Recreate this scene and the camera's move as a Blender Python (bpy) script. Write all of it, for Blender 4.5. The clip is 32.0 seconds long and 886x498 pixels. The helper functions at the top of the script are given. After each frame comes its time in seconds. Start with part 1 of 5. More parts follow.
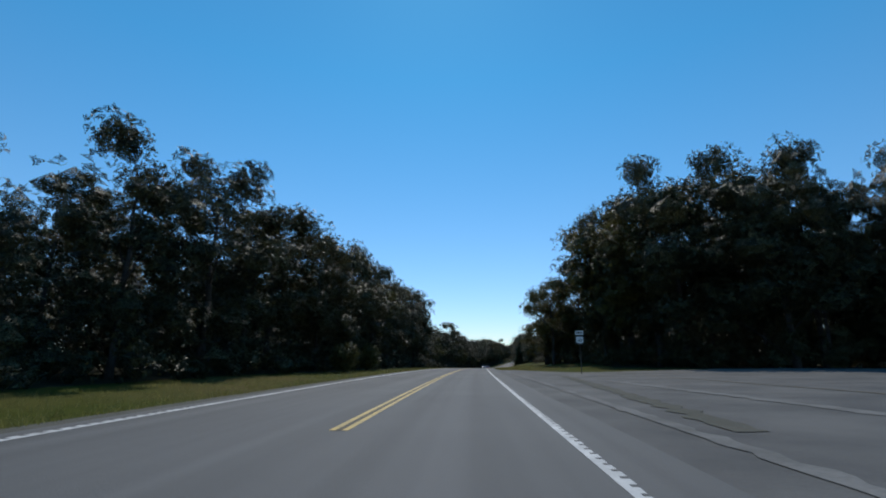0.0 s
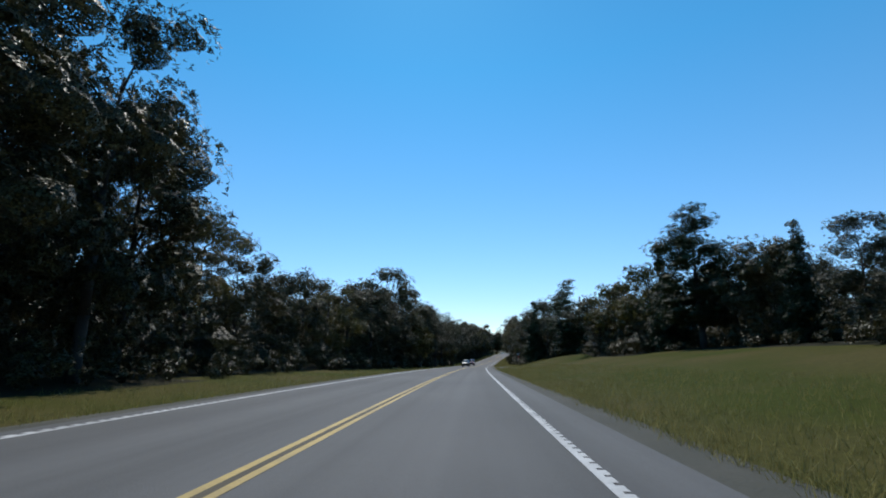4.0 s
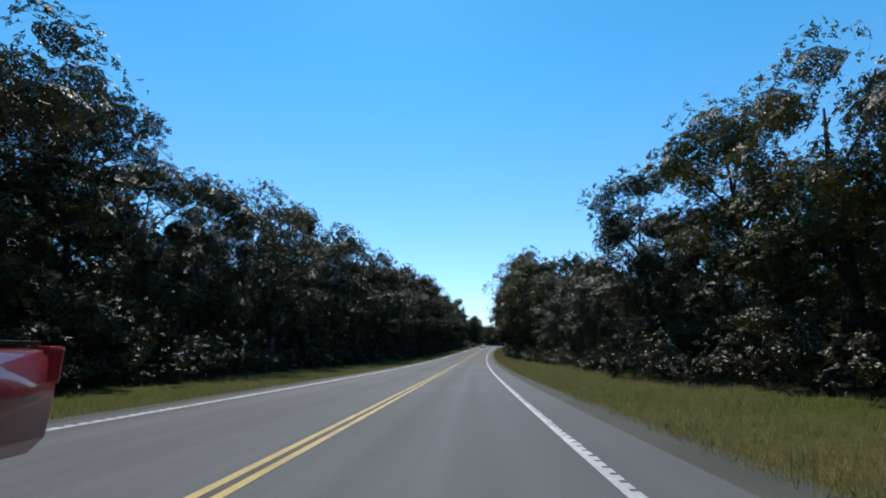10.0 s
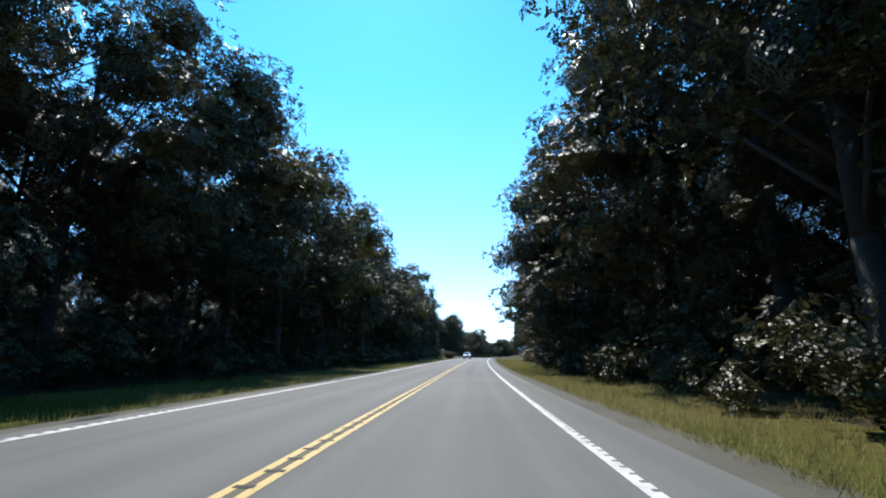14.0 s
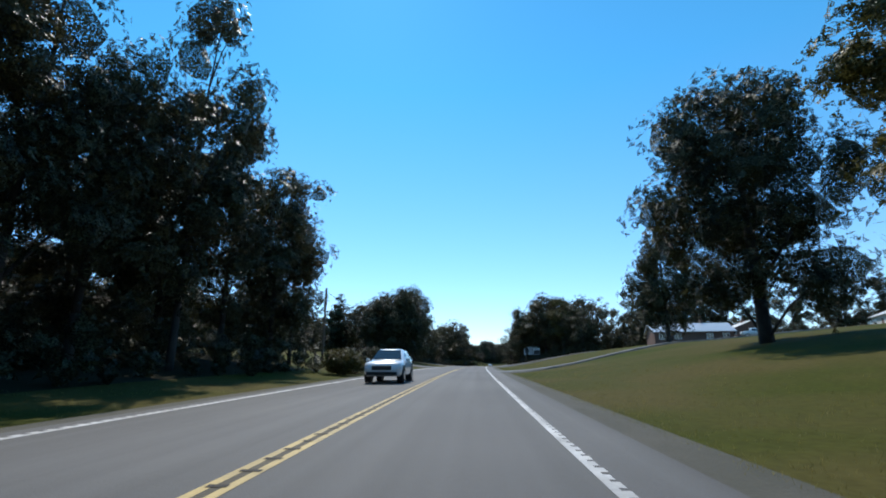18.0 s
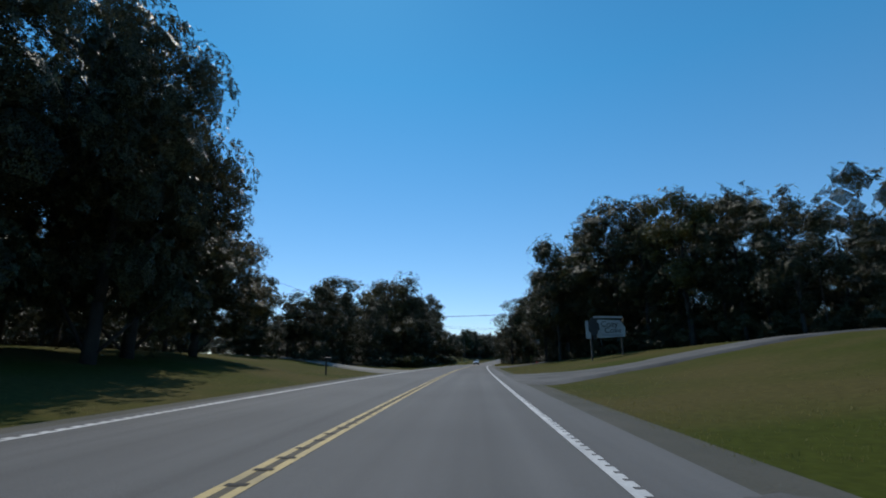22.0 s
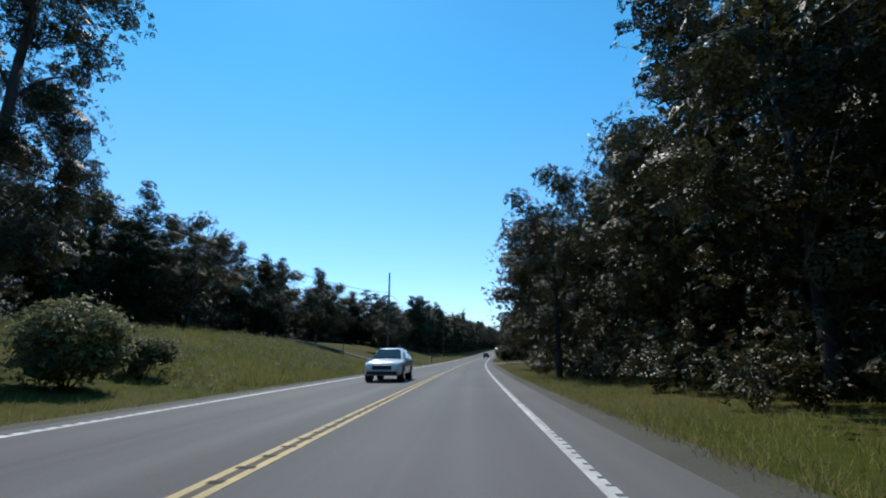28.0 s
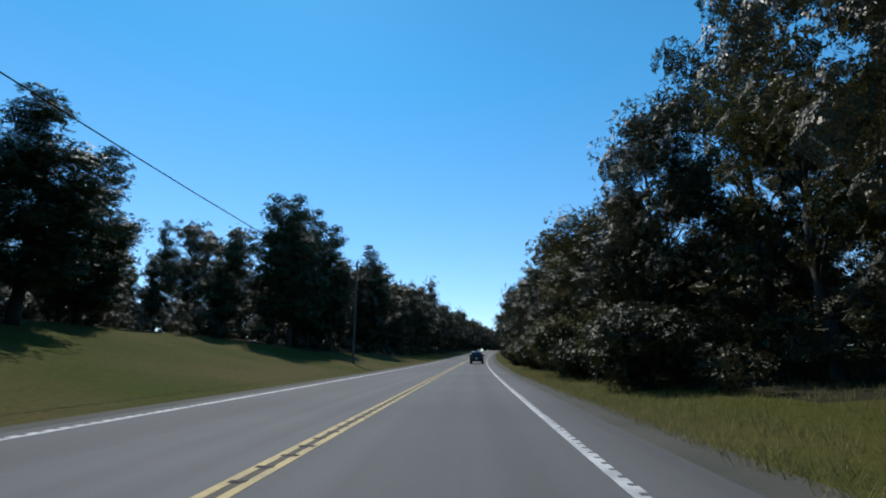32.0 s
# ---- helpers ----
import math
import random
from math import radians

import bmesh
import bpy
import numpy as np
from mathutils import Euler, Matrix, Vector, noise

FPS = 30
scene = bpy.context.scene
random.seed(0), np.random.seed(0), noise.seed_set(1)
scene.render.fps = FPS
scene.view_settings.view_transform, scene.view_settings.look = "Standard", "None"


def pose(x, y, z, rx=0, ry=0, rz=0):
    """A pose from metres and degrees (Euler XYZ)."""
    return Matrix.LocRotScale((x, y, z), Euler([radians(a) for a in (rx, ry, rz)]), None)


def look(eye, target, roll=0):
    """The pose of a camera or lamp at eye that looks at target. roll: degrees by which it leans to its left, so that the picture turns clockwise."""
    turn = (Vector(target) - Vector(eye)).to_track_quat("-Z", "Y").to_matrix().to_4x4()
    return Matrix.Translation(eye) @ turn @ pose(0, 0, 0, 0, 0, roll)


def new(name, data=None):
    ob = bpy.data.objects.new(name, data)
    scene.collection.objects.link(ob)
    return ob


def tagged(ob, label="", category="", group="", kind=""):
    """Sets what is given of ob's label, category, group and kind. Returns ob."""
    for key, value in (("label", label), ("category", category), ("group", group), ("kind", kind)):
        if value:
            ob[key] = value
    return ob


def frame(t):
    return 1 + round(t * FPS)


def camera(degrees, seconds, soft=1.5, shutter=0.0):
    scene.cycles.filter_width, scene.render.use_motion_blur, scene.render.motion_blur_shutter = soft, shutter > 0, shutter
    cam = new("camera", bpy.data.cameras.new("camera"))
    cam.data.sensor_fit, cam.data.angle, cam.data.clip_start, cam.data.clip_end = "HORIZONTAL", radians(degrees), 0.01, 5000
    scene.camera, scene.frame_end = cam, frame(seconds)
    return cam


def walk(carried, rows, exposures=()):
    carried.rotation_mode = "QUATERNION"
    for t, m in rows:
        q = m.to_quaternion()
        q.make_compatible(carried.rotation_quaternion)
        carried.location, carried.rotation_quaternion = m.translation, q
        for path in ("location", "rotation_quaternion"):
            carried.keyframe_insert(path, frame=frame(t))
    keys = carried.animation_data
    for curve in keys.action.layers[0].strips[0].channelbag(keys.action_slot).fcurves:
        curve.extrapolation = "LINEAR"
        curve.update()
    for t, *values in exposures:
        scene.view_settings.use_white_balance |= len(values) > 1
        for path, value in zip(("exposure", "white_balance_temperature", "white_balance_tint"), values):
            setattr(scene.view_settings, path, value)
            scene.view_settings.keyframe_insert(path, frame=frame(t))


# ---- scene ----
# ---------- plan of the road: arc length s ahead, u to the right, metres ----------
R_BEND = 2390.0
SPEED = 25.0
EYE = 1.15
GRADE_S = [-400, -50, 0, 50, 100, 150, 200, 250, 300, 350, 400, 450, 500, 550, 600, 650, 700, 750, 800, 850, 900, 950, 1000, 1050, 1120, 1200, 3000]
GRADE_P = [0.3, 0.72, 0.0, -0.77, -1.67, -2.46, -2.65, -2.04, -0.67, 0.89, 1.89, 2.08, 1.66, 1.0, 0.49, 0.27, 0.27, 0.53, 1.14, 2.07, 3.04, 3.8, 4.2, 4.0, 1.0, 0.0, 0.0]
_S = np.arange(-400.0, 3000.0, 2.0)
_G = np.interp(_S, GRADE_S, GRADE_P) / 100
_Z = np.cumsum(_G) * 2.0
_Z -= np.interp(0.0, _S, _Z)


def grade(s):
    return float(np.interp(s, _S, _G))


def road_z(s):
    return float(np.interp(s, _S, _Z))


def plan(s, u):
    th = s / R_BEND
    return (R_BEND * (1 - math.cos(th)) + u * math.cos(th), R_BEND * math.sin(th) - u * math.sin(th))


def heading(s):
    return -math.degrees(s / R_BEND)


# ---------- camera and its drive ----------
cam = camera(87.4, 32.0, soft=1.9)
DRIFT_T = [0, 2, 3, 6, 7, 9, 11, 13, 14, 17, 19, 22, 23, 24, 27, 28, 30, 32]
DRIFT_U = [0.0, 0.1, 0.2, 0.0, 0.1, 0.12, 0.0, -0.2, -0.13, 0.18, 0.1, 0.0, -0.17, -0.2, 0.22, 0.23, 0.18, 0.02]
TILT_T = [0, 32]
TILT_P = [13.3, 13.3]
rows = []
for i in range(65):
    t = i * 0.5
    s = SPEED * t
    px, py = plan(s, float(np.interp(t, DRIFT_T, DRIFT_U)))
    pitch = float(np.interp(t, TILT_T, TILT_P)) + math.degrees(math.atan(grade(s)))
    rows.append((t, pose(px, py, road_z(s) + EYE, 90 + pitch, 0, heading(s) + 3.26)))
walk(cam, rows, exposures=[(0, -0.25), (1, -0.25), (3, 0.0), (6, -0.2), (7.5, 0.05), (9, 0.25), (10, 0.2), (11.5, 0.3), (13, 0.8), (14.5, 1.1), (17, 0.65), (18, 0.35), (19, -0.2), (21, -0.35), (23, -0.3), (24.5, -0.1), (27, 0.3), (28.5, 0.2), (30, 0.0), (32, 0.05)])

# ---------- sky and sun ----------
SUN_EL, SUN_AZ = 50.0, 4.0     # azimuth to the left of the first heading
world = bpy.data.worlds.new("sky")
scene.world = world
world.use_nodes = True
wn = world.node_tree.nodes
sky = wn.new("ShaderNodeTexSky")
sky.sky_type = "NISHITA"
sky.sun_disc = False
sky.sun_elevation = radians(SUN_EL)
sky.sun_rotation = radians(-SUN_AZ)
sky.air_density, sky.dust_density, sky.ozone_density = 1.0, 0.05, 3.0
wn["Background"].inputs["Strength"].default_value = 0.13
deep = wn.new("ShaderNodeMix")          # the deep, clear blue of that day's sky, paler at the horizon
deep.data_type, deep.blend_type = "RGBA", "MULTIPLY"
deep.inputs["Factor"].default_value = 1.0
wtc, wsep, wmr, wtint = wn.new("ShaderNodeTexCoord"), wn.new("ShaderNodeSeparateXYZ"), wn.new("ShaderNodeMapRange"), wn.new("ShaderNodeMix")
wmr.inputs["From Min"].default_value, wmr.inputs["From Max"].default_value = 0.0, 0.55
wtint.data_type = "RGBA"
wtint.inputs["A"].default_value, wtint.inputs["B"].default_value = (0.85, 0.92, 1.08, 1), (0.37, 1.08, 1.24, 1)
wl = world.node_tree.links
wl.new(wtc.outputs["Generated"], wsep.inputs[0])
wl.new(wsep.outputs["Z"], wmr.inputs["Value"])
wl.new(wmr.outputs["Result"], wtint.inputs["Factor"])
wl.new(wtint.outputs["Result"], deep.inputs["B"])
wl.new(sky.outputs[0], deep.inputs["A"])
wl.new(deep.outputs["Result"], wn["Background"].inputs["Color"])
sun = new("sun", bpy.data.lights.new("sun", "SUN"))
sun.data.energy, sun.data.angle, sun.data.color = 3.6, radians(0.53), (1.0, 0.95, 0.87)
_el, _az = radians(SUN_EL), radians(SUN_AZ)
sun.matrix_world = look((-math.sin(_az) * math.cos(_el) * 500, math.cos(_az) * math.cos(_el) * 500, math.sin(_el) * 500), (0, 0, 0))


# ---------- materials ----------
def mat(name, colour, rough=0.7, metal=0.0, vary=0.25, scale=4.0, fine=60.0, bump=0.15, second=None, rand=0.0, coat=0.0, patch=0.35, spec=0.4):
    """Two scales of noise mix colour with second, grain gives relief; rand shifts value object by object."""
    m = bpy.data.materials.new(name)
    m.use_nodes = True
    n, l = m.node_tree.nodes, m.node_tree.links
    b = n["Principled BSDF"]
    second = second or tuple(c * (1 - vary) for c in colour)
    tc = n.new("ShaderNodeTexCoord")
    big, small = n.new("ShaderNodeTexNoise"), n.new("ShaderNodeTexNoise")
    big.inputs["Scale"].default_value, big.inputs["Detail"].default_value = scale * 0.25, 4
    small.inputs["Scale"].default_value, small.inputs["Detail"].default_value = fine, 3
    l.new(tc.outputs["Object"], big.inputs["Vector"])
    l.new(tc.outputs["Object"], small.inputs["Vector"])
    ramp = n.new("ShaderNodeMapRange")
    ramp.inputs["From Min"].default_value, ramp.inputs["From Max"].default_value = 0.5 - patch * 0.5, 0.5 + patch * 0.5
    l.new(big.outputs["Fac"], ramp.inputs["Value"])
    mix = n.new("ShaderNodeMix")
    mix.data_type = "RGBA"
    mix.inputs["A"].default_value, mix.inputs["B"].default_value = (*colour, 1), (*second, 1)
    l.new(ramp.outputs["Result"], mix.inputs["Factor"])
    hsv = n.new("ShaderNodeHueSaturation")
    val = n.new("ShaderNodeMapRange")
    val.inputs["To Min"].default_value, val.inputs["To Max"].default_value = 1 - vary * 0.6, 1 + vary * 0.6
    l.new(small.outputs["Fac"], val.inputs["Value"])
    l.new(mix.outputs["Result"], hsv.inputs["Color"])
    if rand:
        info = n.new("ShaderNodeObjectInfo")
        rr = n.new("ShaderNodeMapRange")
        rr.inputs["To Min"].default_value, rr.inputs["To Max"].default_value = 1 - rand, 1 + rand
        l.new(info.outputs["Random"], rr.inputs["Value"])
        mul = n.new("ShaderNodeMath")
        mul.operation = "MULTIPLY"
        l.new(rr.outputs["Result"], mul.inputs[0])
        l.new(val.outputs["Result"], mul.inputs[1])
        l.new(mul.outputs[0], hsv.inputs["Value"])
    else:
        l.new(val.outputs["Result"], hsv.inputs["Value"])
    l.new(hsv.outputs["Color"], b.inputs["Base Color"])
    b.inputs["Roughness"].default_value, b.inputs["Metallic"].default_value = rough, metal
    b.inputs["Coat Weight"].default_value = coat
    b.inputs["Specular IOR Level"].default_value = spec
    if bump:
        bp = n.new("ShaderNodeBump")
        bp.inputs["Strength"].default_value, bp.inputs["Distance"].default_value = bump, 0.02
        l.new(small.outputs["Fac"], bp.inputs["Height"])
        l.new(bp.outputs["Normal"], b.inputs["Normal"])
    return m


def leaf_mat(name, dark, light, autumn=(0.10, 0.085, 0.02), glow=0.3, cut=15.0, spec=0.22):
    """Foliage: each spray is broken into single leaves with their own tilt and shade; part of the light goes through."""
    m = bpy.data.materials.new(name)
    m.use_nodes = True
    n, l = m.node_tree.nodes, m.node_tree.links
    b = n["Principled BSDF"]
    geo, info = n.new("ShaderNodeNewGeometry"), n.new("ShaderNodeObjectInfo")
    a = n.new("ShaderNodeMix")
    a.data_type = "RGBA"
    a.inputs["A"].default_value, a.inputs["B"].default_value = (*dark, 1), (*light, 1)
    l.new(geo.outputs["Random Per Island"], a.inputs["Factor"])
    c = n.new("ShaderNodeMix")
    c.data_type = "RGBA"
    c.inputs["B"].default_value = (*autumn, 1)
    tc, nz = n.new("ShaderNodeTexCoord"), n.new("ShaderNodeTexNoise")
    nz.inputs["Scale"].default_value = 0.35
    l.new(tc.outputs["Object"], nz.inputs["Vector"])
    add = n.new("ShaderNodeMath")
    add.operation = "ADD"
    l.new(nz.outputs["Fac"], add.inputs[0])
    l.new(info.outputs["Random"], add.inputs[1])
    mr = n.new("ShaderNodeMapRange")
    mr.inputs["From Min"].default_value, mr.inputs["From Max"].default_value = 0.95, 1.6
    mr.inputs["To Max"].default_value = 0.6
    l.new(add.outputs[0], mr.inputs["Value"])
    l.new(mr.outputs["Result"], c.inputs["Factor"])
    l.new(a.outputs["Result"], c.inputs["A"])
    colour = c.outputs["Result"]
    b.inputs["Roughness"].default_value = 0.5
    b.inputs["Specular IOR Level"].default_value = spec
    tr, mixs = n.new("ShaderNodeBsdfTranslucent"), n.new("ShaderNodeMixShader")
    mixs.inputs["Fac"].default_value = glow
    l.new(b.outputs[0], mixs.inputs[1])
    l.new(tr.outputs[0], mixs.inputs[2])
    out = mixs
    if cut:
        cells, edge, clear, out = n.new("ShaderNodeTexVoronoi"), n.new("ShaderNodeMath"), n.new("ShaderNodeBsdfTransparent"), n.new("ShaderNodeMixShader")
        cells.inputs["Scale"].default_value = cut
        l.new(tc.outputs["Object"], cells.inputs["Vector"])
        # tilt and shade, leaf by leaf
        mid, amp, tilt, unit = (n.new("ShaderNodeVectorMath") for _ in range(4))
        mid.operation, amp.operation, tilt.operation, unit.operation = "SUBTRACT", "SCALE", "ADD", "NORMALIZE"
        mid.inputs[1].default_value, amp.inputs["Scale"].default_value = (0.5, 0.5, 0.5), 1.3
        l.new(cells.outputs["Color"], mid.inputs[0])
        l.new(mid.outputs[0], amp.inputs[0])
        l.new(amp.outputs[0], tilt.inputs[0])
        l.new(geo.outputs["Normal"], tilt.inputs[1])
        l.new(tilt.outputs[0], unit.inputs[0])
        l.new(unit.outputs[0], b.inputs["Normal"])
        l.new(unit.outputs[0], tr.inputs["Normal"])
        sep, shade, hsv = n.new("ShaderNodeSeparateXYZ"), n.new("ShaderNodeMapRange"), n.new("ShaderNodeHueSaturation")
        shade.inputs["To Min"].default_value, shade.inputs["To Max"].default_value = 0.55, 1.45
        l.new(cells.outputs["Color"], sep.inputs[0])
        l.new(sep.outputs["X"], shade.inputs["Value"])
        l.new(shade.outputs["Result"], hsv.inputs["Value"])
        l.new(colour, hsv.inputs["Color"])
        colour = hsv.outputs["Color"]
        edge.operation, edge.inputs[1].default_value = "LESS_THAN", 0.57
        l.new(cells.outputs["Distance"], edge.inputs[0])
        l.new(edge.outputs[0], out.inputs["Fac"])
        l.new(clear.outputs[0], out.inputs[1])
        l.new(mixs.outputs[0], out.inputs[2])
    l.new(colour, b.inputs["Base Color"])
    l.new(colour, tr.inputs["Color"])
    l.new(out.outputs[0], n["Material Output"].inputs["Surface"])
    return m


def plain(name, colour, rough=0.5, metal=0.0, emit=0.0):
    m = bpy.data.materials.new(name)
    m.use_nodes = True
    b = m.node_tree.nodes["Principled BSDF"]
    b.inputs["Base Color"].default_value = (*colour, 1)
    b.inputs["Roughness"].default_value, b.inputs["Metallic"].default_value = rough, metal
    if emit:
        b.inputs["Emission Color"].default_value, b.inputs["Emission Strength"].default_value = (*colour, 1), emit
    return m


def glass_mat(name, tint=(0.02, 0.025, 0.03)):
    m = plain(name, tint, 0.05)
    m.node_tree.nodes["Principled BSDF"].inputs["Specular IOR Level"].default_value = 0.8
    return m


OLD_ASPHALT = mat("old_asphalt", (0.1, 0.097, 0.093), 0.9, 0, 0.4, 1.6, 30, 0.5, (0.05, 0.05, 0.05))
GRAVEL = mat("gravel", (0.24, 0.23, 0.21), 0.95, 0, 0.45, 1.5, 18, 0.9, (0.16, 0.145, 0.12))
CONCRETE = mat("concrete", (0.22, 0.215, 0.2), 0.85, 0, 0.25, 1.2, 40, 0.3)
LINE_WHITE = mat("line_white", (0.55, 0.55, 0.54), 0.7, 0, 0.35, 6, 25, 0.2, (0.34, 0.34, 0.335))
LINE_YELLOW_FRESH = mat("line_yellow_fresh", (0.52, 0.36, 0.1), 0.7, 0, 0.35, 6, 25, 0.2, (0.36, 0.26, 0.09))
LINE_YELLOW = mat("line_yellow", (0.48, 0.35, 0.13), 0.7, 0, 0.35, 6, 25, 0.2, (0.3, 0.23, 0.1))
BROWNED = mat("browned_asphalt", (0.085, 0.07, 0.045), 0.85, 0, 0.35, 4, 30, 0.3, (0.06, 0.052, 0.038))
CRUMB = mat("crumbled_asphalt", (0.15, 0.147, 0.14), 0.95, 0, 0.45, 3, 14, 0.9, (0.09, 0.088, 0.083))
GROOVE = mat("groove", (0.042, 0.038, 0.032), 0.9, 0, 0.3, 3, 40, 0.3)
GRASS_GROUND = mat("grass_ground", (0.043, 0.052, 0.007), 0.95, 0, 0.8, 0.5, 5, 0.9, (0.075, 0.063, 0.02), patch=0.25, spec=0.05)
LITTER = mat("leaf_litter", (0.035, 0.03, 0.02), 0.95, 0, 0.5, 1.0, 9, 0.8, (0.02, 0.022, 0.012), spec=0.05)
SHOULDER = mat("shoulder_dirt", (0.075, 0.07, 0.055), 0.95, 0, 0.45, 2.0, 22, 0.7, (0.05, 0.05, 0.036))
GRASS = leaf_mat("grass_blades", (0.07, 0.085, 0.016), (0.27, 0.25, 0.1), (0.29, 0.24, 0.11), 0.5, 0, 0.1)
WEED = leaf_mat("weed_green", (0.085, 0.105, 0.04), (0.22, 0.23, 0.12), (0.25, 0.24, 0.14), 0.45, 0, 0.12)
SEED = mat("seed_head", (0.34, 0.32, 0.22), 0.9, 0, 0.3, 3, 30, 0.1, (0.2, 0.19, 0.1), spec=0.05)
LEAF = leaf_mat("leaf_broad", (0.01, 0.013, 0.005), (0.08, 0.079, 0.036), (0.09, 0.075, 0.03), 0.22, spec=0.26)
LEAF_PALE = leaf_mat("leaf_pale", (0.09, 0.105, 0.045), (0.25, 0.25, 0.13), (0.24, 0.22, 0.12), 0.45, spec=0.16)
LEAF_WARM = leaf_mat("leaf_yellowing", (0.04, 0.042, 0.012), (0.12, 0.108, 0.03), (0.12, 0.098, 0.03), 0.32, spec=0.26)
LEAF_DARK = leaf_mat("leaf_needle", (0.015, 0.03, 0.012), (0.035, 0.055, 0.02), (0.03, 0.04, 0.015), 0.14, spec=0.2)
BARK = mat("bark", (0.06, 0.05, 0.042), 0.95, 0, 0.5, 6, 25, 0.9, (0.032, 0.027, 0.024))
POLE_WOOD = mat("pole_wood", (0.13, 0.1, 0.08), 0.9, 0, 0.4, 3, 30, 0.5)
STEEL = mat("galvanised_steel", (0.4, 0.41, 0.42), 0.5, 0.8, 0.2, 6, 60, 0.1)
RUSTY = mat("weathered_post", (0.09, 0.075, 0.06), 0.85, 0.1, 0.4, 5, 40, 0.3)
SIGN_WHITE = mat("sign_white", (0.72, 0.72, 0.7), 0.5, 0, 0.15, 2, 40, 0.05)
# sign white lowered to put the shade on the sunless board face into its colour
BOARD_SHADED = mat("shaded_board", (0.42, 0.42, 0.41), 0.7, 0, 0.25, 3, 30, 0.1, (0.3, 0.3, 0.29))
SIGN_BLACK = mat("sign_black", (0.02, 0.02, 0.022), 0.5, 0, 0.2, 2, 40, 0.05)
SIGN_ORANGE = mat("sign_amber", (0.6, 0.3, 0.03), 0.45, 0, 0.15, 2, 40, 0.05)
SIGN_GREY = mat("sign_grey", (0.3, 0.31, 0.32), 0.6, 0, 0.2, 2, 40, 0.1)
MARKER_YELLOW = mat("marker_yellow", (0.3, 0.3, 0.06), 0.7, 0, 0.2, 3, 40, 0.1)
REFLECT_RED = mat("reflector_red", (0.6, 0.06, 0.03), 0.35, 0, 0.15, 3, 50, 0.05)
MAIL_DARK = mat("mailbox_dark", (0.035, 0.035, 0.035), 0.5, 0.2, 0.3, 4, 40, 0.1)
WALL_WHITE = mat("siding_white", (0.62, 0.61, 0.58), 0.7, 0, 0.15, 1, 30, 0.15)
BRICK_RED = mat("brick_brown", (0.2, 0.11, 0.08), 0.85, 0, 0.3, 1, 12, 0.4)
ROOF_PALE = mat("roof_pale_metal", (0.62, 0.63, 0.64), 0.4, 0.4, 0.12, 0.6, 25, 0.1)
ROOF_GREY = mat("roof_shingle", (0.16, 0.155, 0.15), 0.9, 0, 0.3, 1, 14, 0.5)
GLASS = glass_mat("window_glass")
TYRE = mat("tyre_rubber", (0.018, 0.018, 0.018), 0.85, 0, 0.3, 8, 60, 0.2)
RIM = mat("wheel_alloy", (0.5, 0.5, 0.52), 0.3, 0.9, 0.1, 8, 60, 0.05)
TRIM_BLACK = mat("trim_black", (0.02, 0.02, 0.02), 0.5, 0, 0.2, 8, 60, 0.05)
LAMP_CLEAR = plain("lamp_clear", (0.75, 0.76, 0.78), 0.1)
LAMP_RED = plain("lamp_red", (0.35, 0.02, 0.02), 0.2)
PAINT_WHITE = mat("car_paint_white", (0.72, 0.73, 0.74), 0.25, 0, 0.06, 2, 60, 0.0, coat=0.8)
PAINT_RED = mat("car_paint_red", (0.2, 0.02, 0.025), 0.25, 0.1, 0.1, 2, 60, 0.0, coat=0.8)
PAINT_DARK = mat("car_paint_dark", (0.012, 0.013, 0.016), 0.3, 0.0, 0.1, 2, 60, 0.0, coat=0.3, spec=0.3)
WIRE = mat("wire_black", (0.006, 0.006, 0.007), 0.9, 0, 0.2, 2, 40, 0.0, spec=0.05)
PIPE_SHADE = plain("pipe_inside_shade", (0.05, 0.045, 0.04), 0.9)


# ---------- helpers of the build ----------
def mesh_of(name, verts, faces, material=None, smooth=False):
    me = bpy.data.meshes.new(name)
    me.from_pydata([tuple(v) for v in verts], [], [tuple(f) for f in faces])
    if material:
        me.materials.append(material)
    if smooth:
        me.polygons.foreach_set("use_smooth", [True] * len(me.polygons))
    me.update()
    return me


def quads_mesh(name, v, material):
    """A mesh of loose faces from an (n, corners, 3) array."""
    n, c = v.shape[:2]
    me = bpy.data.meshes.new(name)
    me.vertices.add(n * c)
    me.vertices.foreach_set("co", np.ascontiguousarray(v, dtype=np.float32).ravel())
    me.loops.add(n * c)
    me.loops.foreach_set("vertex_index", np.arange(n * c, dtype=np.int32))
    me.polygons.add(n)
    me.polygons.foreach_set("loop_start", np.arange(0, n * c, c, dtype=np.int32))
    me.materials.append(material)
    me.update(calc_edges=True)
    return me


def part(name, data, parent, label=""):
    ob = new(name, data)
    ob.parent = parent
    return tagged(ob, label) if label else ob


def bm_mesh(name, bm, material, smooth=False):
    me = bpy.data.meshes.new(name)
    bm.normal_update()
    bm.to_mesh(me)
    bm.free()
    me.materials.append(material)
    if smooth:
        me.polygons.foreach_set("use_smooth", [True] * len(me.polygons))
    return me


def box_bm(bm, cx, cy, cz, sx, sy, sz, bevel=0.0):
    m = Matrix.Translation((cx, cy, cz)) @ Matrix.Diagonal((sx, sy, sz, 1))
    r = bmesh.ops.create_cube(bm, size=1, matrix=m)
    if bevel:
        edges = list({e for v in r["verts"] for e in v.link_edges})
        bmesh.ops.bevel(bm, geom=edges, offset=bevel, segments=2, affect="EDGES", profile=0.6)


